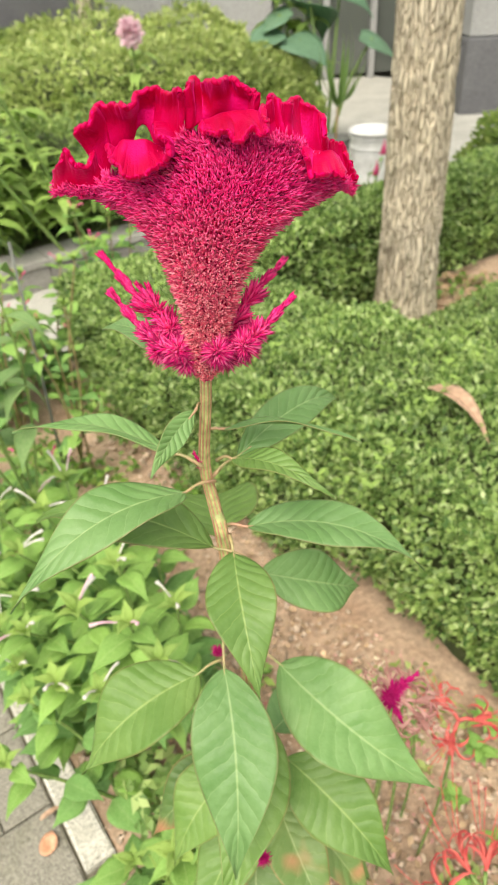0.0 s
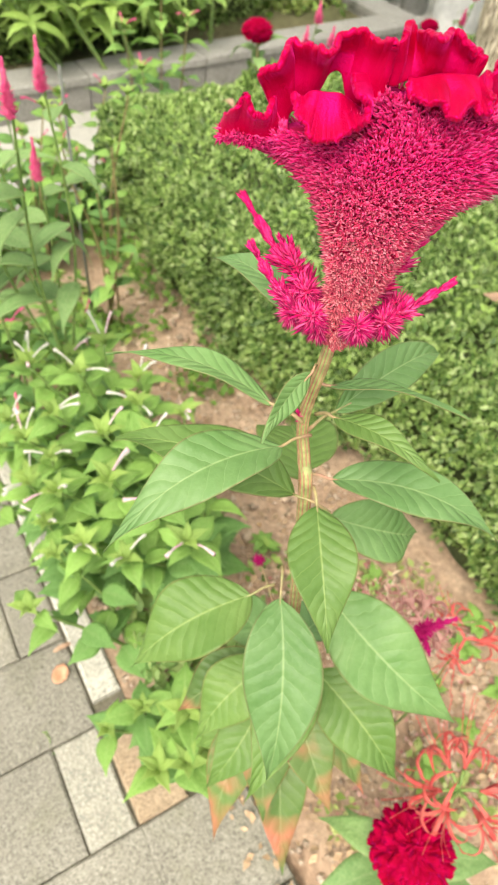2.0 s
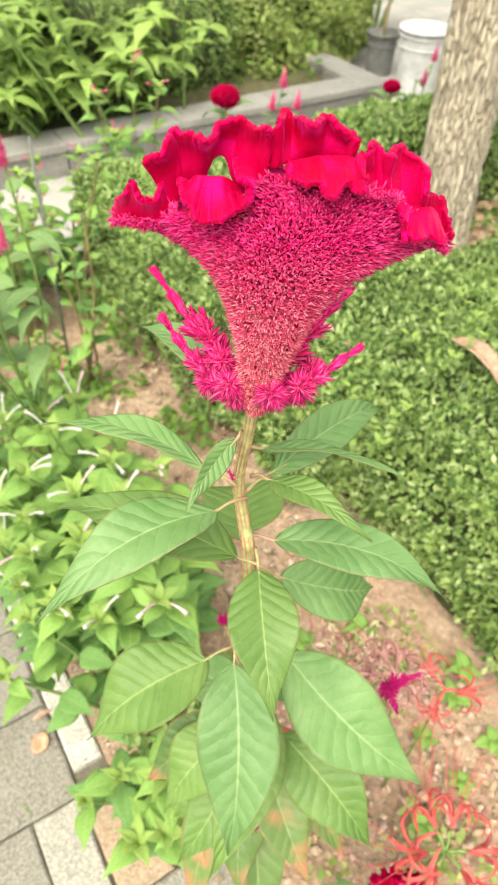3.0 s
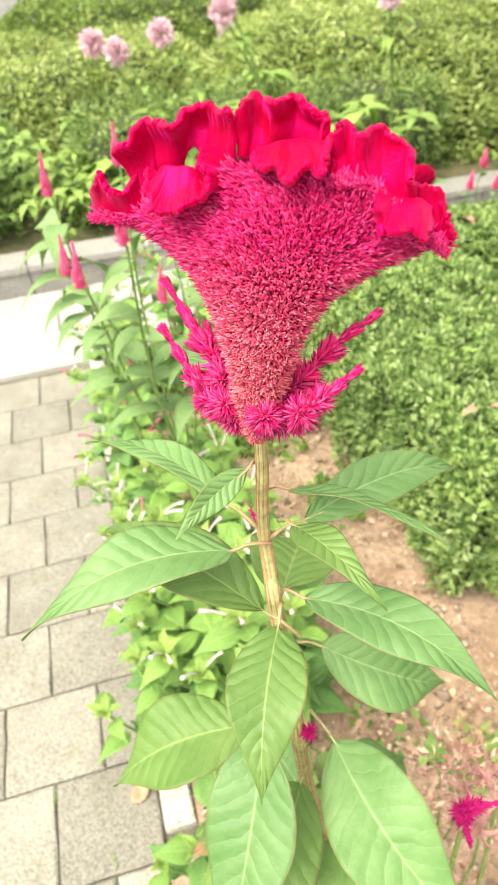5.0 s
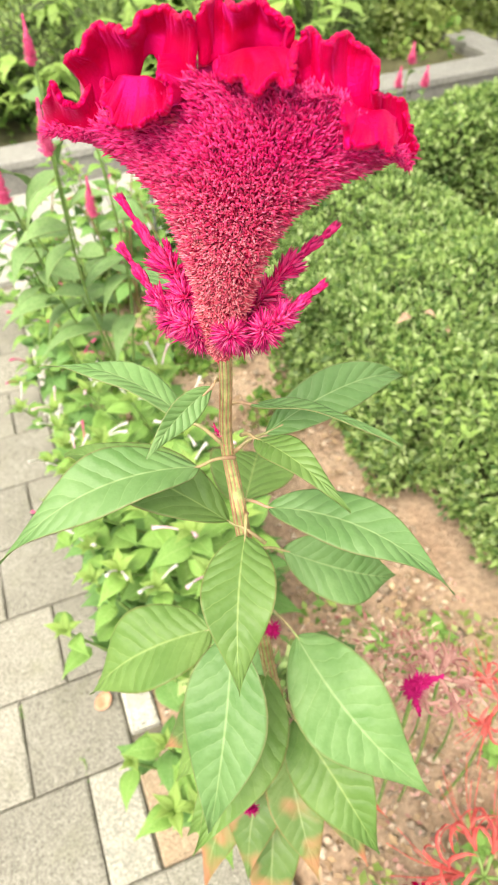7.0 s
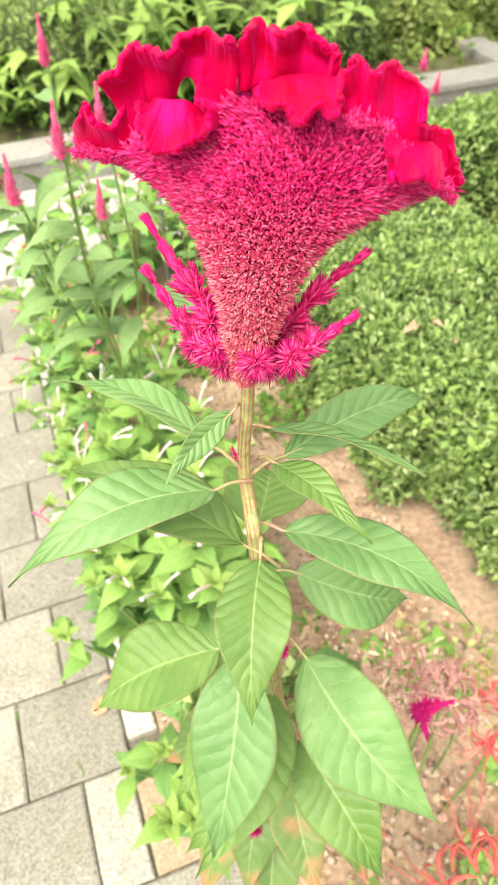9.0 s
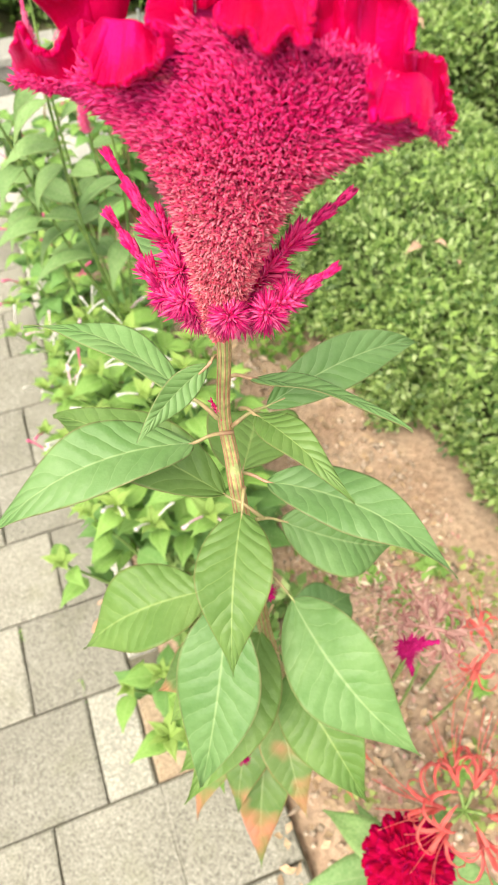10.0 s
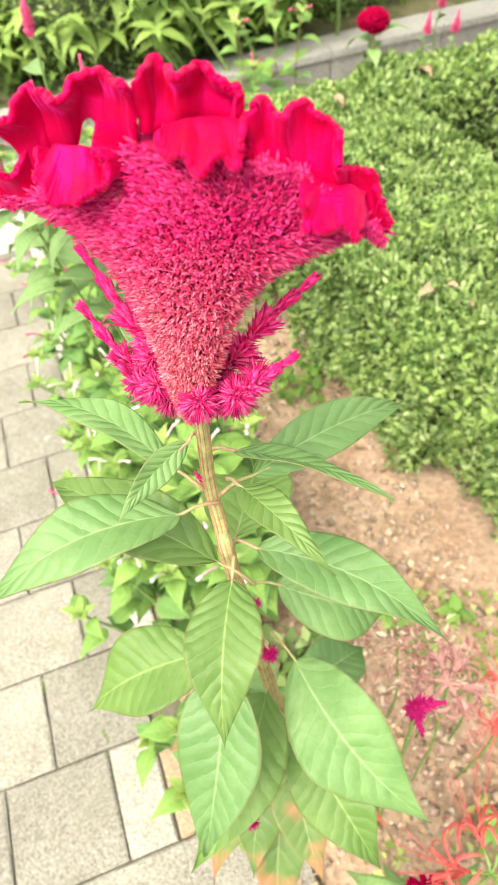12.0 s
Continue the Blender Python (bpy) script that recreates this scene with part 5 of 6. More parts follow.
# ---- tall spiked cockscombs ----
def spiked(base, heads, leaves, label, seed, size=0.12, fat=1.0):
    r = np.random.default_rng(seed)
    plant = thing("spiked_cockscomb", base, label, "plant", "spiked cockscombs")
    base = np.array(base, float)
    hub = base + np.array([0, 0, 0.30])
    for h in heads:
        h = np.array(h, float)
        mid = hub * 0.45 + h * 0.55 + np.array([*r.normal(0, 0.02, 2), 0])
        pts = spline([base + np.array([0, 0, -0.02]), hub, mid, h - np.array([0, 0, 0.045])], 26)
        build("stalk", *tube(pts, [0.0045, 0.0035, 0.0025, 0.0018], 7), M_STALK, plant)
        plume(h - np.array([0.004, 0, 0.066]), h, 620, 0.0088 * fat ** 0.7, 0.018, plant, M_PINK, ringed=0.05)
        for k in range(leaves):
            f = 0.62 + 0.36 * k / leaves
            p = pts[int(f * 25)]
            a = r.uniform(0, 6.28)
            d = np.array([math.cos(a) - 0.7, math.sin(a) + 0.2, r.uniform(-0.7, 0.25)])
            placed("leaf", CEL_FORMS[r.integers(2)], p, d, np.array([0, 0, 1.0]) + r.normal(0, 0.2, 3), size * (1.15 - 0.45 * f) * r.uniform(0.8, 1.2), plant)
    return plant


spiked(plan(0.62, 0.42), [(-0.521, 1.122, 1.126), (-0.388, 0.996, 1.079), (-0.384, 0.859, 1.102), (-0.466, 0.855, 1.035), (-0.437, 1.043, 0.921), (-0.56, 0.96, 1.00)], 6, "tall cockscomb with narrow pink flower spikes and drooping leaves", 41, 0.12)
spiked(plan(0.78, 0.34), [(-0.615, 1.04, 1.100)], 16, "tall cockscomb with pink spikes beside the kerb", 42, 0.14)
for k, (p, h) in enumerate((((0.05, 2.74, 0.40), (0.105, 2.733, 0.585)), ((0.0, 2.78, 0.40), (0.012, 2.75, 0.575)), ((0.05, 2.80, 0.40), (0.049, 2.75, 0.655)), ((0.75, 3.62, 0.10), (0.780, 3.60, 0.535)), ((0.72, 3.66, 0.10), (0.749, 3.60, 0.435)))):
    spiked((p[0], p[1], 0.0), [h], 2, "distant pink flower spike rising behind the hedge", 50 + k, 0.06, 1.9)


# ---- rounded crimson cockscombs ----
def brain_flower(place, radius, label, leaves, stalk_base, seed):
    r = np.random.default_rng(seed)
    plant = thing("crimson_cockscomb", stalk_base, label, "plant", "crimson cockscombs")
    c = np.array(place, float)
    build("stalk", *tube(spline([stalk_base, (np.array(stalk_base) + c) / 2 + np.array([0.01, 0.01, 0]), c], 14), [0.006, 0.005], 8), M_STALK_RED, plant)
    verts, faces, n, k_n = [], [], 120, 60
    for i in range(k_n + 1):
        b = math.pi * i / k_n
        for k in range(n):
            a = 2 * math.pi * k / n
            d = np.array([math.sin(b) * math.cos(a), math.sin(b) * math.sin(a), math.cos(b)])
            fold = abs(noise.noise(Vector(d) * 5.2 + Vector((seed, 0, 0)))) * 2.4
            fine = noise.noise(Vector(d) * 22)
            rr = radius * (0.66 + 0.36 * min(fold, 1) + 0.07 * fine)
            verts.append(c + d * rr * np.array([1, 1, 0.66]))
    for i in range(k_n):
        for k in range(n):
            faces.append((i * n + k, (i + 1) * n + k, (i + 1) * n + (k + 1) % n, i * n + (k + 1) % n))
    build("flower_head", verts, faces, M_BRAIN, plant, "deep crimson crinkled head")
    for k in range(leaves):
        a = k * 2.4 + r.uniform(0, 0.5)
        d = np.array([math.cos(a), math.sin(a), r.uniform(-0.1, 0.35)])
        placed("leaf", CEL_FORMS[k % 2], c + np.array([0, 0, -0.05 - 0.018 * k]), d, (0, 0, 1), 0.13 * r.uniform(0.8, 1.2), plant)
    return plant


brain_flower((0.196, 0.236, 0.380), 0.058, "crimson cockscomb with a crinkled round head above broad leaves", 9, (0.17, 0.33, -0.01), 3)
brain_flower((-0.163, 2.60, 0.600), 0.055, "crimson cockscomb head rising above the hedge", 4, (-0.16, 2.64, 0.0), 5)
brain_flower((0.544, 3.30, 0.445), 0.04, "small dark red cockscomb near the bucket", 3, (0.54, 3.34, 0.0), 6)


# ---- spider lilies ----
def spider_lily(base, crown, florets, label, material, seed, size=0.055, limp=0.0):
    r = np.random.default_rng(seed)
    plant = thing("spider_lily", base, label, "flower", "spider lilies")
    base, crown = np.array(base, float), np.array(crown, float)
    build("stalk", *tube(spline([base, (base + crown) / 2 + np.array([0.008, 0, 0]), crown], 14), [0.0026, 0.0020], 9), M_STALK, plant)
    for k in range(florets):
        a = 2 * math.pi * k / florets + r.uniform(-0.2, 0.2)
        d = unit((math.cos(a), math.sin(a), 0.45 - limp))
        c = crown + d * size * 0.5
        build("floret_tube", *tube(spline([crown, (crown + c) / 2 + np.array([0, 0, 0.004]), c], 6), [0.0022, 0.0028], 6), material if limp else M_STALK, plant)
        u = unit(np.cross(d, (0, 0, 1)))
        w = np.cross(u, d)
        for j in range(6):
            b = 2 * math.pi * j / 6 + 0.3
            o = u * math.cos(b) + w * math.sin(b)
            L = size * r.uniform(0.85, 1.15)
            mid = [c, c + d * 0.45 * L + o * 0.20 * L, c + d * 0.62 * L + o * 0.55 * L, c + d * 0.40 * L + o * 0.80 * L, c + d * 0.12 * L + o * 0.78 * L]
            ln = spline(mid, 18)
            side_ = unit(np.cross(d, o))
            verts, faces = [], []
            for i, p in enumerate(ln):
                f = i / 17
                hw = 0.0027 * math.sin(math.pi * min(0.15 + f * 0.9, 1.0)) + 0.0004
                ruffle = 0.0011 * math.sin(i * 2.1 + j)
                for q in (-1, 0, 1):
                    verts.append(p + side_ * q * hw + o * (ruffle if q else -0.0008))
            for i in range(17):
                for q in range(2):
                    e = i * 3 + q
                    faces.append((e, e + 1, e + 4, e + 3))
            pet = build("petal", verts, faces, material, plant)
            pet.modifiers.new("thickness", "SOLIDIFY").thickness = 0.0007
            fil = spline([c, c + d * 0.9 * L + o * 0.28 * L + np.array([0, 0, -0.1 * L]), c + d * 1.55 * L + o * (0.55) * L + np.array([0, 0, 0.35 * L - limp * L])], 14)
            build("stamen", *tube(fil, [0.0007, 0.0005], 4), material, plant)
    return plant


spider_lily((0.26, 0.36, -0.01), (0.250, 0.300, 0.440), 6, "coral red spider lily in full bloom with long stamens", M_CORAL, 61)
spider_lily((0.19, 0.50, -0.01), (0.165, 0.440, 0.640), 6, "faded pink spider lily with withered petals", M_FADED, 62, 0.030, 0.45)
spider_lily((0.27, 0.52, -0.01), (0.255, 0.470, 0.540), 3, "fading coral spider lily beside the cockscomb", M_CORAL, 63, 0.036, 0.5)


def withered(base, top, seed):
    """A spent flower head: a stalk with a loose clump of dry pinkish petals and pale seed pods."""
    r = np.random.default_rng(seed)
    plant = thing("withered_flower", base, "spent flower head with dry pinkish petals", "flower", "withered flowers")
    base, top = np.array(base, float), np.array(top, float)
    build("stalk", *tube(spline([base, (base + top) / 2 + np.array([0.01, 0, 0]), top], 12), [0.0026, 0.0020], 7), M_STALK, plant)
    d = r.normal(size=(95, 3))
    d /= np.linalg.norm(d, axis=1, keepdims=True)
    p = top + d * r.uniform(0.008, 0.050, (95, 1)) * np.array([1.2, 1.2, 0.6])
    leaf_cloud("petals", p, d + r.normal(0, 0.6, d.shape), r.normal(size=d.shape), r.uniform(0.008, 0.022, 95), M_SPENT, plant, "dry pinkish petals", 0.35)
    for k in range(7):
        c = top + r.normal(0, 0.022, 3) * np.array([1, 1, 0.4])
        build("seed_pod", *tube([c - np.array([0, 0, 0.004]), c, c + np.array([0.002, 0, 0.006])], [0.0015, 0.0032, 0.0012], 7), M_STALK, plant)
    return plant


withered((0.13, 0.60, -0.01), (0.112, 0.520, 0.52), 171)
withered((0.19, 0.58, -0.01), (0.165, 0.500, 0.52), 172)
withered((0.16, 0.66, -0.01), (0.150, 0.570, 0.46), 173)
withered((0.25, 0.58, -0.01), (0.225, 0.545, 0.44), 174)
small = thing("small_cockscomb", (0.135, 0.42, 0), "small magenta plumed cockscomb on a thin dark stalk", "plant")
build("stalk", *tube(spline([(0.135, 0.42, -0.01), (0.13, 0.39, 0.4), (0.122, 0.352, 0.795)], 16), [0.003, 0.0022], 7), M_STALK, small)
plume((0.117, 0.352, 0.798), (0.137, 0.342, 0.846), 300, 0.0085, 0.008, small, M_MAGENTA)
plume((0.119, 0.350, 0.800), (0.127, 0.334, 0.786), 140, 0.0075, 0.007, small, M_MAGENTA)
tuft((0.119, 0.350, 0.800), 0.011, 240, small, M_MAGENTA)

# ---- pale pink cleomes ----
def cleome(base, top, seed):
    r = np.random.default_rng(seed)
    plant = thing("spider_flower", base, "tall stalk with a pale pink airy flower ball", "flower", "pale pink flowers")
    base, top = np.array(base, float), np.array(top, float)
    pts = spline([base, base * 0.4 + top * 0.6 + np.array([0.02, 0, 0]), top], 24)
    build("stalk", *tube(pts, [0.010, 0.008, 0.004], 8), M_STALK, plant)
    d = r.normal(size=(260, 3)) + np.array([0, 0, 0.25])
    d /= np.linalg.norm(d, axis=1, keepdims=True)
    leaf_cloud("petals", top + d * 0.018, d, r.normal(size=d.shape), r.uniform(0.030, 0.050, 260), M_CLEOME, plant, "pale pink and white petals", 0.6)
    for k in range(26):
        p = pts[4 + int(r.uniform(0, 17))]
        a = r.uniform(0, 6.28)
        placed("leaf", LOBE_FORM[k % 2], p, (math.cos(a), math.sin(a), r.uniform(-0.3, 0.5)), (0, 0, 1), r.uniform(0.06, 0.13), plant)
    return plant


for k, (b_, t_) in enumerate((((-1.05, 3.05, 0.1), (-1.621, 3.0, 1.00)), ((-1.05, 3.10, 0.1), (-1.509, 3.0, 0.965)), ((-0.85, 3.10, 0.1), (-1.292, 3.0, 1.025)), ((-0.75, 3.2, 0.1), (-1.013, 3.0, 1.09)), ((-0.45, 3.55, 0.1), (-0.39, 3.2, 1.10)), ((-0.9, 3.4, 0.1), (-1.10, 3.3, 1.12)))):
    cleome(np.array(b_) * (1, 1, 0) + np.array([0, 0.25, 0.08]), t_, 70 + k)


# ---- lobed-leaf plants on the raised bed ----
def lobed(base, height, spread, count, label, seed, leaf=0.13):
    r = np.random.default_rng(seed)
    plant = thing("lobed_leaf_plant", base, label, "plant", "lobed-leaf plants")
    base = np.array(base, float)
    for s in range(count):
        top = base + np.array([r.normal(0, spread), r.normal(0, spread), height * r.uniform(0.45, 1.0)])
        pts = spline([base + np.array([*r.normal(0, 0.03, 2), 0]), (base + top) / 2 + np.array([0, 0, 0.06]), top], 12)
        build("stalk", *tube(pts, [0.0035, 0.002], 6), M_STALK, plant)
        for j in range(3):
            c = pts[11 - 3 * j]
            a0 = r.uniform(0, 6.28)
            for k in range(6):
                a = a0 + k * 1.05
                d = (math.cos(a), math.sin(a), r.uniform(-0.45, 0.25))
                placed("leaflet", LOBE_FORM[k % 2], c, d, (0, 0, 1), leaf * r.uniform(0.45, 1.1), plant)
    return plant


lobed((-1.20, 3.50, 0.08), 0.70, 0.24, 26, "lush bright green plant with finger-like leaves", 81, 0.18)
lobed((-0.75, 3.75, 0.08), 0.55, 0.18, 12, "bright green plant with finger-like leaves on the raised bed", 82, 0.18)
lobed((-2.1, 3.6, 0.0), 0.6, 0.28, 14, "bright green leafy plant by the path", 83)
four_oclock((-0.52, 2.62, 0.0), [(-0.62, 2.58, 0.58), (-0.40, 2.58, 0.62), (-0.50, 2.66, 0.66), (-0.55, 2.5, 0.48)], 0.12, "leggy green plant with pink tube flowers", 2, seed=84, flower_mat=M_PINK, stalk=M_STALK_RED)
four_oclock((-0.55, 1.72, 0.0), [(-0.47, 1.65, 0.62), (-0.42, 1.66, 0.74), (-0.60, 1.62, 0.60), (-0.52, 1.64, 0.50)], 0.075, "thin leggy plant with round leaves and pink buds", 0, seed=85, per=4, stalk=M_STALK_RED)
four_oclock((-0.80, 1.95, 0.0), [(-0.90, 1.90, 0.52), (-0.72, 1.92, 0.58), (-0.82, 1.98, 0.48), (-0.66, 1.98, 0.42)], 0.095, "leggy green plant with round leaves before the path", 1, seed=86, per=5, flower_mat=M_PINK, stalk=M_STALK_RED)
four_oclock((-0.98, 2.15, 0.0), [(-1.05, 2.10, 0.50), (-0.92, 2.12, 0.56), (-1.10, 2.2, 0.40)], 0.095, "green leafy plant at the corner of the bed", 1, seed=87, per=5, flower_mat=M_PINK)
for k, (u_, v_, h_) in enumerate(((1.62, 0.62, 0.46), (1.72, 0.36, 0.46), (1.75, 0.85, 0.46))):
    b_ = plan(u_, v_)
    tops_ = [b_ + np.array([0.13 * math.cos(a + k), 0.13 * math.sin(a + k), h_ * (0.75 + 0.25 * math.sin(2.3 * a + k))]) for a in (0.2, 1.4, 2.6, 3.9, 5.1)]
    four_oclock(b_, tops_, 0.11, "tall leafy green plant at the back of the bed", 1, seed=120 + k, per=6, flower_mat=M_PINK, stalk=M_STALK_RED)
stake = thing("plant_stake", (-0.60, 1.68, 0.0), "thin dark metal plant stake in the bed", "stake")
build("rod", *tube([(-0.60, 1.68, -0.05), (-0.585, 1.665, 0.4), (-0.57, 1.65, 0.80)], [0.004, 0.004], 8), M_WIRE, stake)

for k, (u_, v_) in enumerate(((3.15, -1.6), (3.2, -0.8), (3.12, -0.25), (3.2, 0.3), (3.7, -1.2))):
    lobed(plan(u_, v_, 0.09), 0.42 + 0.08 * (k % 3), 0.20, 13, "bright green finger-leaved plant behind the low wall", 130 + k, 0.12)

for k, (u_, v_, w_, h_) in enumerate(((3.30, -2.7, 0.40, 0.40), (3.25, -1.75, 0.34, 0.36), (3.22, -0.85, 0.30, 0.30), (3.55, -2.0, 0.42, 0.42), (3.45, -1.2, 0.40, 0.36), (3.60, -0.45, 0.42, 0.44), (4.1, -1.6, 0.5, 0.6), (4.1, -0.4, 0.5, 0.62))):
    mound(plan(u_, v_, 0.06), w_, w_ * 0.8, h_, 4600, 0.046, M_SHADE, "low leafy green plant behind the low wall", 150 + k)
for k, (u_, v_, w_, h_) in enumerate(((3.42, 0.75, 0.50, 0.58), (3.50, 1.45, 0.52, 0.62), (3.55, 2.10, 0.50, 0.60), (3.75, 2.55, 0.42, 0.52))):
    mound(plan(u_, v_, 0.06), w_, w_ * 0.75, h_, 5200, 0.036, M_UNDER, "dense dark green shrub close behind the low wall", 170 + k)

# taro and a palm-like pot plant by the building
taro = thing("taro_plant", (0.75, 5.65, 0), "large blue-green shield-leaved plant by the building", "plant")
for x, y, z, s, a in ((0.54, 5.6, 0.80, 0.42, -0.3), (1.07, 5.62, 0.78, 0.42, 0.5), (0.62, 5.7, 1.02, 0.46, 1.2), (0.40, 5.75, 0.95, 0.40, 2.6), (0.85, 5.8, 1.10, 0.42, 0.2), (0.30, 5.65, 0.85, 0.36, 3.3)):
    build("leaf_stalk", *tube(spline([(0.75, 5.65, -0.05), ((x + 0.75) / 2, 5.66, z * 0.6), (x, y, z)], 12), [0.016, 0.008], 8), M_STALK, taro)
    placed("leaf", TARO_FORM, (x - 0.12 * math.cos(a), y - 0.1 * math.sin(a), z), (math.cos(a), math.sin(a) - 0.3, -0.35), (0, -0.3, 1), s, taro)
potted = thing("potted_palm", (0.74, 5.05, 0.09), "slender green palm in the grey pot", "plant")
build("stalk", *tube([(0.74, 5.05, 0.08), (0.743, 5.05, 0.25), (0.75, 5.05, 0.44)], [0.013, 0.009], 8), M_STALK_RED, potted)
for k in range(11):
    a = k * 2.4
    reach_ = 0.06 + 0.018 * k
    v_, f_, uv_ = blade((0.75, 5.05, 0.42 + 0.004 * k), (0.75 + reach_ * math.cos(a), 5.05 + reach_ * math.sin(a), 0.95 - 0.03 * k), 0.035, (math.cos(a), math.sin(a), 0.3), 0.10, 0.3, 0.0, 14, 4)
    build("frond", v_, f_, M_LEAF_LIME, potted, uv=uv_)

lobed((0.48, 5.95, 0.0), 1.20, 0.16, 12, "tall bright green plant against the building", 89, 0.24)

# ---- ground cover, weeds, litter ----
def cover(name, u0, u1, v0, v1, count, height, size, label, seed, z=0.0, material=None, patchy=0.0):
    r = np.random.default_rng(seed)
    u, v = r.uniform(u0, u1, count), r.uniform(v0, v1, count)
    p2 = ORIGIN + u[:, None] * AWAY + v[:, None] * INTO
    keep = np.array([noise.noise((x * 4.3, y * 4.3, seed)) for x, y in p2]) > patchy
    p2 = p2[keep]
    k = len(p2)
    p = np.column_stack([p2, z + r.uniform(0.0, 1.0, k) ** 1.5 * height])
    ob = leaf_cloud(name, p, r.normal(size=(k, 3)) + np.array([0, 0, 0.3]), r.normal(0, 0.4, (k, 3)) + np.array([0, 0, 1]), r.uniform(0.6, 1.4, k) * size, material or M_COVER, slim=0.6, kind="stuff", label=label)
    return tagged(ob, category="ground cover")


cover("ground_cover", 0.55, 1.85, 0.30, 0.92, 5200, 0.10, 0.030, "low dark green weeds covering the back of the bed", 91, patchy=0.0)
cover("ground_cover", -0.04, 0.55, 0.32, 0.60, 1800, 0.16, 0.034, "dark green low plants under the flowers", 96, material=M_SHADE, patchy=-0.15)
cover("ground_cover", -0.1, 0.75, 0.28, 0.90, 900, 0.05, 0.026, "scattered small weeds on the soil", 92, patchy=0.16)
cover("ground_cover", -0.6, 0.2, 0.50, 1.02, 1500, 0.05, 0.022, "sparse seedlings between the flowers and the hedge", 93, material=M_BUSH, patchy=0.16)
cover("ground_cover", 0.40, 1.42, 1.46, 2.9, 3000, 0.06, 0.035, "thin weeds under the tree", 94, patchy=0.05)
cover("ground_cover", 3.0, 4.5, -2.4, 2.95, 7000, 0.22, 0.05, "low green plants on the raised bed", 95, z=0.1, patchy=0.0)


def weed(u, v, size, seed):
    r = np.random.default_rng(seed)
    p = plan(u, v, 0.0)
    w = thing("weed_seedling", p, "small bright green seedling on bare soil", "weed", "weed seedlings")
    build("stalk", *tube([p + np.array([0, 0, -0.01]), p + np.array([0, 0, 0.02]), p + np.array([0.002, 0, 0.045])], [0.0016, 0.001], 6), M_STALK, w)
    for k in range(8):
        a = k * 2.4
        placed("leaf", MJ_FORMS[k % 2], p + np.array([0, 0, 0.02 + 0.003 * k]), (math.cos(a), math.sin(a), 0.25), (0, 0, 1), size * r.uniform(0.7, 1.2), w)


for k, xy in enumerate(((0.252, 0.843), (0.194, 0.757), (0.471, 0.756), (0.553, 0.89), (0.433, 0.69), (0.36, 0.60), (0.50, 0.60), (0.30, 0.72), (0.12, 0.80), (0.42, 0.52), (-0.02, 0.92), (0.33, 0.44))):
    d = np.array(xy) - ORIGIN
    weed(float(d @ AWAY), float(d @ INTO), 0.032 if k % 2 else 0.042, 100 + k)


def litter(name, count, pick, size, label, seed, material=None):
    r = np.random.default_rng(seed)
    p = np.array([pick(r) for _ in range(count)])
    ob = leaf_cloud(name, p, r.normal(size=(count, 3)) * np.array([1, 1, 0.25]), r.normal(0, 0.3, (count, 3)) + np.array([0, 0, 1]), r.uniform(0.6, 1.3, count) * size, material or M_LITTER, slim=0.6, kind="stuff", label=label)
    return tagged(ob, category="dead leaves")


litter("flower_litter", 600, lambda r: plan(r.uniform(-0.55, 0.12), r.uniform(0.52, 1.0), r.uniform(0.004, 0.02)), 0.013, "fallen pinkish petals and scraps on the soil", 113, M_SPENT)
litter("leaf_litter", 700, lambda r: plan(r.uniform(0.38, 1.42), r.uniform(1.46, 2.9), r.uniform(0.005, 0.03)), 0.06, "dry brown leaves lying under the tree", 111)
litter("leaf_litter", 1100, lambda r: plan(r.uniform(-0.6, 0.9), r.uniform(0.35, 0.98), r.uniform(0.006, 0.02)), 0.02, "dry brown leaf scraps on the soil", 112)


def pebble(place, size, seed):
    """A small uneven stone half sunk in the soil."""
    r = np.random.default_rng(seed)
    verts, faces, n = [], [], 7
    for i, (h, w) in enumerate(((-0.4, 0.7), (0.0, 1.0), (0.35, 0.75), (0.5, 0.25))):
        for k in range(n):
            a = 2 * math.pi * k / n
            e = size * w * r.uniform(0.85, 1.15)
            verts.append((place[0] + e * math.cos(a), place[1] + 0.75 * e * math.sin(a), place[2] + h * size))
    for i in range(3):
        for k in range(n):
            faces.append((i * n + k, i * n + (k + 1) % n, (i + 1) * n + (k + 1) % n, (i + 1) * n + k))
    faces.append(tuple(range(3 * n, 4 * n)))
    return tagged(build("pebble", verts, faces, M_CLOD), "small pale stone half sunk in the soil", "stone", "stones in the bed")


for k in range(90):
    pebble(plan(rng.uniform(-0.35, 0.50), rng.uniform(0.45, 1.02), 0.012), rng.uniform(0.004, 0.015), 300 + k)


def curled_leaf(name, base, tip, width, material, label, category, arch=0.15, up=(0.1, -0.2, 1)):
    v, f, uv = blade(base, tip, width, up, arch, 0.5, 0.03, 14, 8, 0.6, 0.0006, 0.4, 0.2)
    return tagged(build(name, v, f, material, uv=uv), label, category)


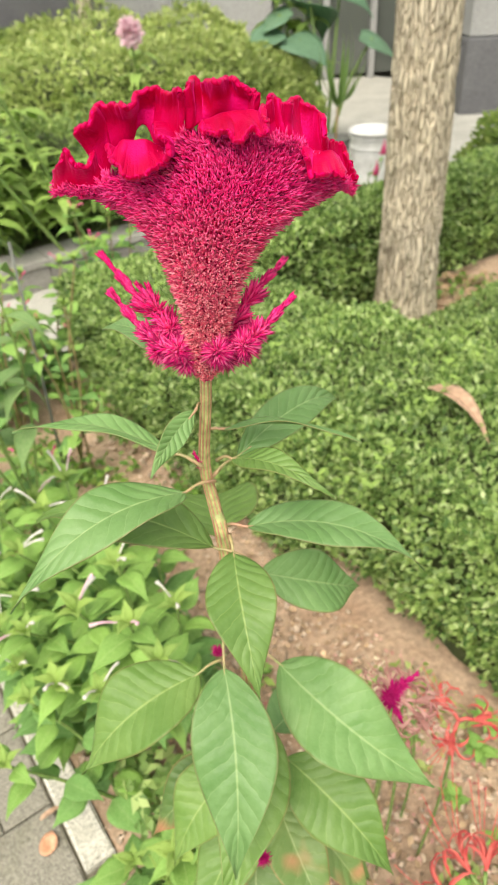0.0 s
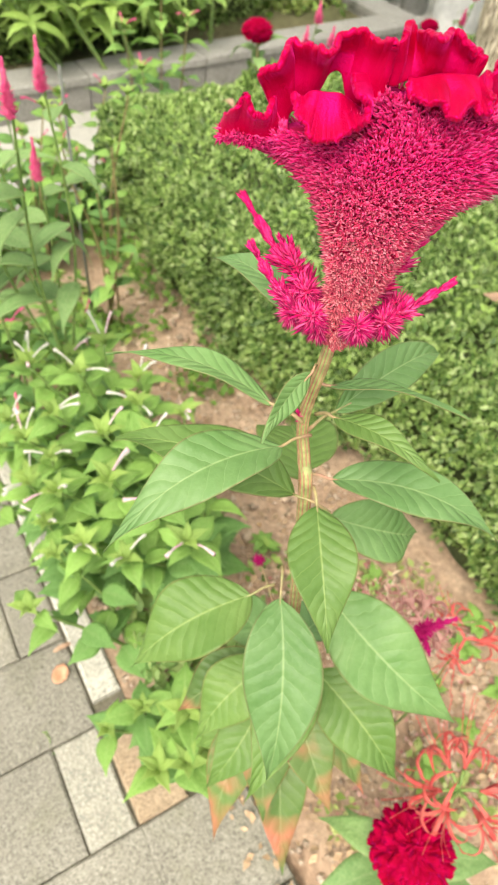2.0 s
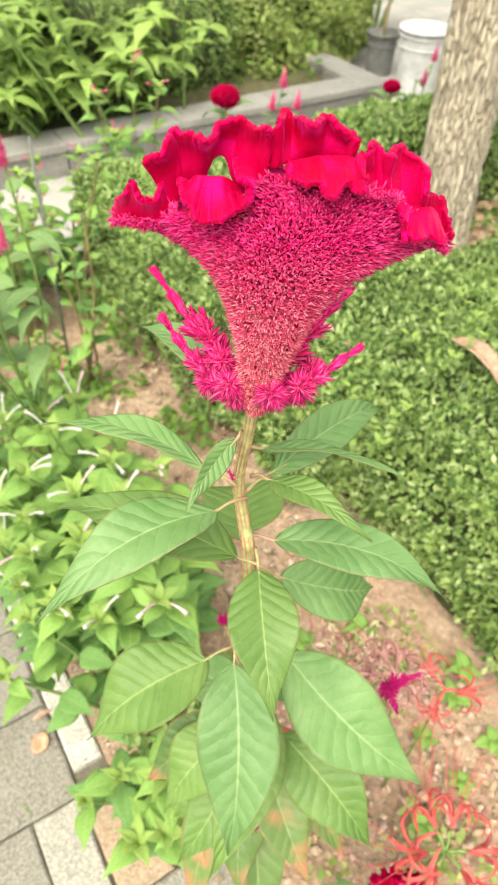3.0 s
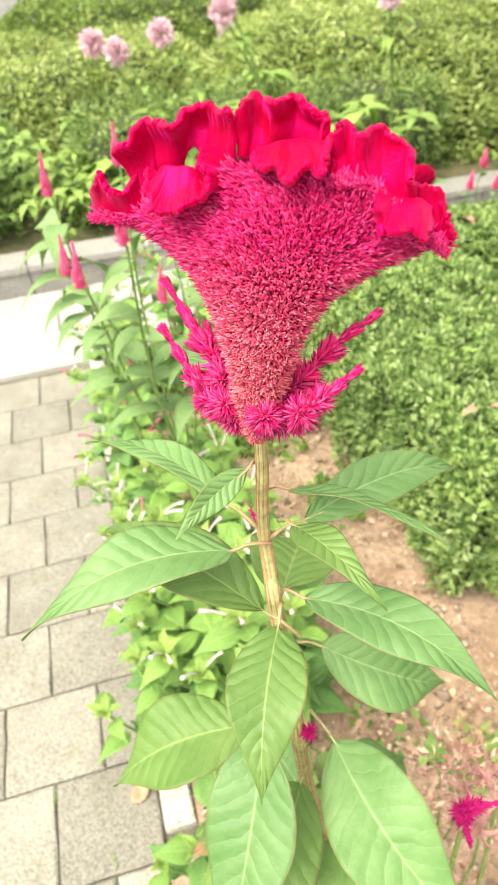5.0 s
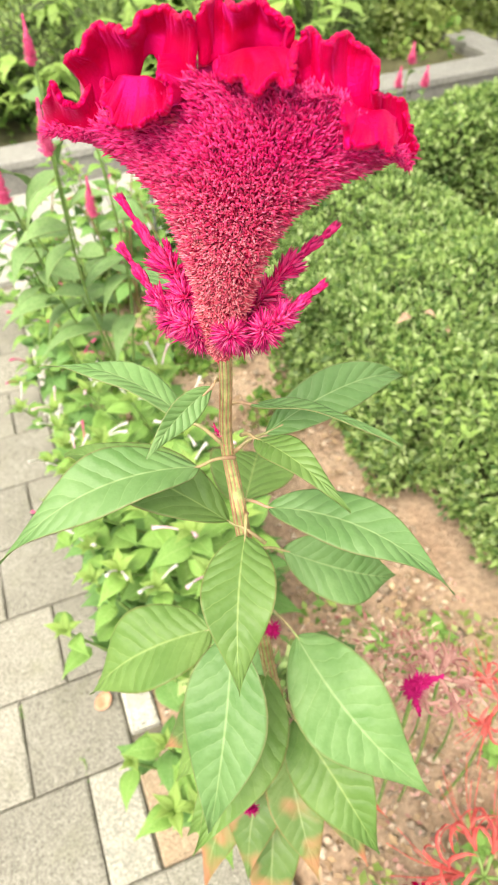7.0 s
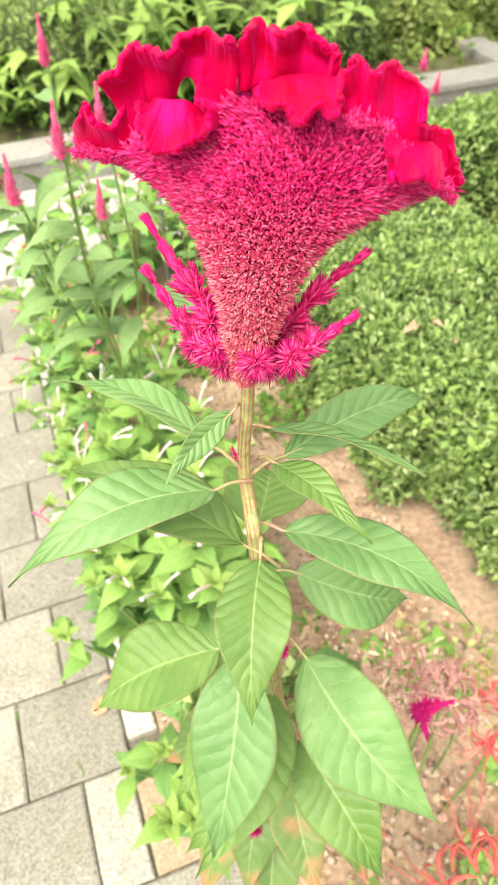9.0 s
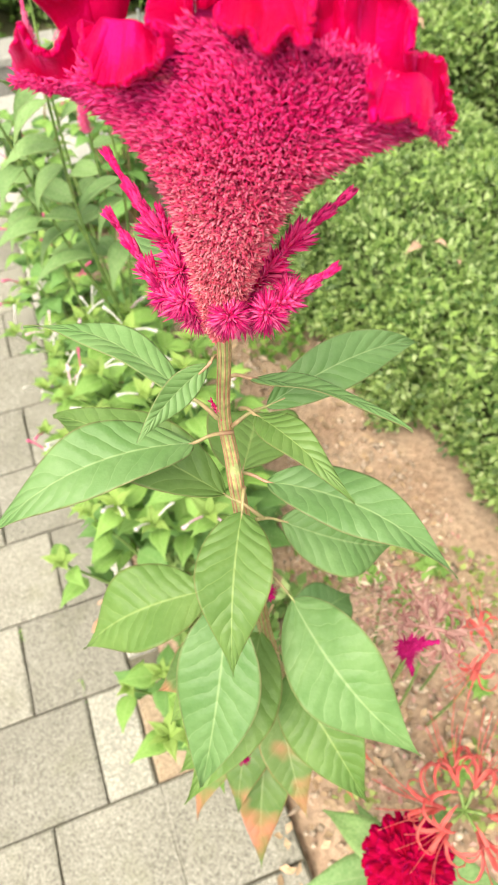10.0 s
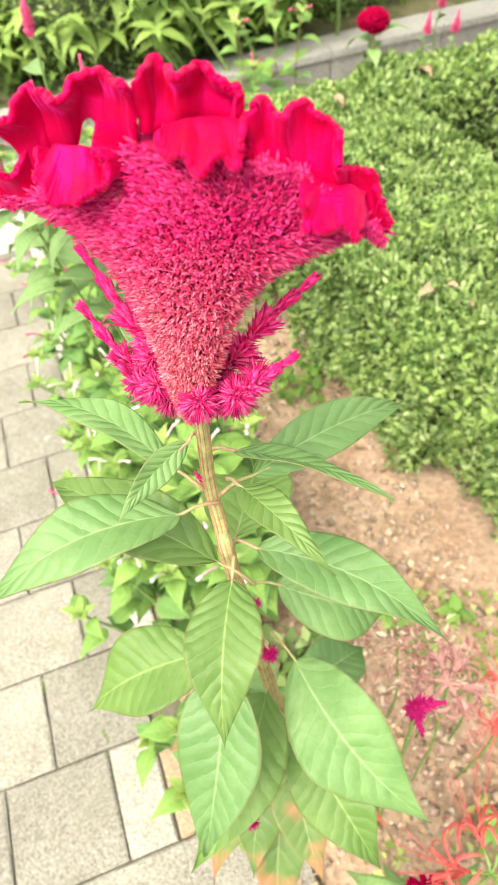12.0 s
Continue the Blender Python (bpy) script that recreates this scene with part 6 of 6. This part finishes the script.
curled_leaf("dry_leaf", (0.436, 1.337, 0.500), (0.543, 1.150, 0.480), 0.062, M_DEAD, "large curled dry brown leaf lying on the hedge", "leaf")
curled_leaf("dry_leaf", (0.115, 1.385, 0.470), (0.085, 1.350, 0.474), 0.020, M_DEAD, "dry tan leaf caught on the hedge", "leaf")
curled_leaf("dry_leaf", (0.145, 1.400, 0.472), (0.172, 1.384, 0.476), 0.018, M_DEAD, "dry tan leaf caught on the hedge", "leaf")
curled_leaf("dry_leaf", (0.190, 1.36, 0.466), (0.202, 1.33, 0.470), 0.016, M_DEAD, "small dry leaf on the hedge", "leaf")
curled_leaf("dry_leaf", (-0.25, 2.33, 0.47), (-0.21, 2.28, 0.47), 0.035, M_DEAD, "dry leaf on the far hedge", "leaf")
curled_leaf("dry_leaf", (0.0, 2.55, 0.475), (0.05, 2.5, 0.47), 0.04, M_DEAD, "yellowed leaf on the far hedge", "leaf")
rv = [(-0.428, 0.570, 0.006)]
for ring_, lift_ in ((0.55, 0.0015), (1.0, 0.0045)):
    for k in range(18):
        a = 2 * math.pi * k / 18
        e_ = ring_ * (1 + 0.06 * math.sin(3 * a + 1) + (0.16 if k == 4 and ring_ == 1.0 else 0.0))
        rv.append((-0.428 + 0.017 * e_ * math.cos(a), 0.570 + 0.021 * e_ * math.sin(a), 0.006 + lift_ * (1 + 0.7 * math.sin(2 * a))))
rf = [(0, 1 + k, 1 + (k + 1) % 18) for k in range(18)] + [(1 + k, 19 + k, 19 + (k + 1) % 18, 1 + (k + 1) % 18) for k in range(18)]
round_leaf = tagged(build("fallen_leaf", rv, rf, M_ORANGE), "small rounded orange-brown leaf fallen on the paving", "leaf")
round_leaf.modifiers.new("thickness", "SOLIDIFY").thickness = 0.0006
curled_leaf("fallen_leaf", (-0.455, 0.615, 0.008), (-0.405, 0.650, 0.008), 0.012, M_DEAD, "narrow brown leaf on the paving joint", "leaf", 0.06, (0, 0, 1))

# shoots that stand up out of the hedge
for k, (x, y) in enumerate(((0.397, 1.270), (0.52, 1.42), (0.05, 1.55), (-0.35, 1.75), (-0.30, 1.95), (0.20, 1.0))):
    shoot = thing("hedge_shoot", (x, y, 0.40), "pale green shoot standing up from the hedge", "twig", "hedge shoots")
    for j in range(4):
        a = j * 1.6 + k
        end = np.array([x + 0.085 * math.cos(a), y + 0.085 * math.sin(a), 0.56])
        pts = spline([(x, y, 0.38), ((x + end[0]) / 2, (y + end[1]) / 2, 0.52), end], 10)
        build("twig", *tube(pts, [0.0016, 0.0008], 5), M_STALK, shoot)
        for i in range(2, 10):
            b = i * 2.4
            placed("leaf", TIP_FORMS[i % 2], pts[i], (math.cos(b), math.sin(b), 0.5), (0, 0, 1), 0.024, shoot)

# moss and sprouts in the paving joints
r_ = np.random.default_rng(77)
spots = []
for k in range(34):
    i_, j_ = int(r_.integers(-6, 4)), int(r_.integers(-5, 1))
    on_u = r_.uniform() < 0.6
    c_ = (i_ * 0.2075, r_.uniform(-1.0, 0.18)) if on_u else (r_.uniform(-1.0, 0.8), 0.104 * (i_ % 2) + j_ * 0.2075)
    for q_ in range(int(r_.integers(5, 22))):
        spread = r_.normal(0, 0.012)
        spots.append(plan(c_[0] + (r_.normal(0, 0.0015) if on_u else spread), c_[1] + (spread if on_u else r_.normal(0, 0.0015)), r_.uniform(-0.004, 0.004)))
spots = np.array(spots)
tagged(leaf_cloud("moss", spots, r_.normal(size=spots.shape) + np.array([0, 0, 0.4]), r_.normal(0, 0.4, spots.shape) + np.array([0, 0, 1]), r_.uniform(0.003, 0.008, len(spots)), M_COVER, slim=0.6, kind="stuff", label="moss and tiny sprouts in the paving joints"), category="moss")

# ---- paving, kerb: single stones last ----
paving = thing("paving", plan(0.0, 0.0), "square concrete pavers with dark sandy joints", "paving", kind="structure")
jv = [plan(-2.0, -2.2, -0.012), plan(1.9, -2.2, -0.012), plan(1.9, 0.27, -0.012), plan(0.0, 0.27, -0.012), plan(0.0, 0.412, -0.012), plan(-2.0, 0.412, -0.012)]
jv2 = [p - np.array([0, 0, 0.05]) for p in jv]
build("joint_sand", jv + jv2, [(5, 4, 3, 2, 1, 0)] + [(k, (k + 1) % 6, (k + 1) % 6 + 6, k + 6) for k in range(6)], M_JOINT, paving, smooth=False)
PITCH, GAP = 0.2075, 0.0014
for i in range(-9, 9):
    u0, u1 = i * PITCH + GAP, (i + 1) * PITCH - GAP
    shift = 0.0 if i % 2 == 0 else 0.104
    for j in range(-10, 2):
        v0, v1 = j * PITCH + shift, (j + 1) * PITCH + shift
        if i >= 0:
            v1 = min(v1, 0.203)
        if v0 > 0.19 or v1 - v0 < 0.03:
            continue
        kind = M_PAVER
        if i < 0 and v0 > 0.10:
            kind = M_PAVER_PALE
            v1 = 0.198
        slab("paver", u0, u1, v0 + GAP, v1 - GAP, -0.05, rng.normal(0.0, 0.0006), kind, paving, bevel=0.004, wobble=0.0011)
    if i < 0:
        end = 0.305 if i == -1 else 0.410
        slab("paver", u0, u1, 0.200 + GAP, end - GAP, -0.05, 0.0, M_PAVER_TAN if i == -1 else M_PAVER, paving, bevel=0.004, wobble=0.0011)
kerb = thing("kerb", plan(0.8, 0.23), "pale speckled granite kerb along the soil bed", "kerb", kind="structure")
for k in range(6):
    u0 = 0.045 + k * 0.31
    slab("kerb_stone", u0, u0 + 0.307, 0.206, 0.268, -0.06, 0.012 + rng.normal(0, 0.001), M_KERB, kerb, bevel=0.005, wobble=0.0012)
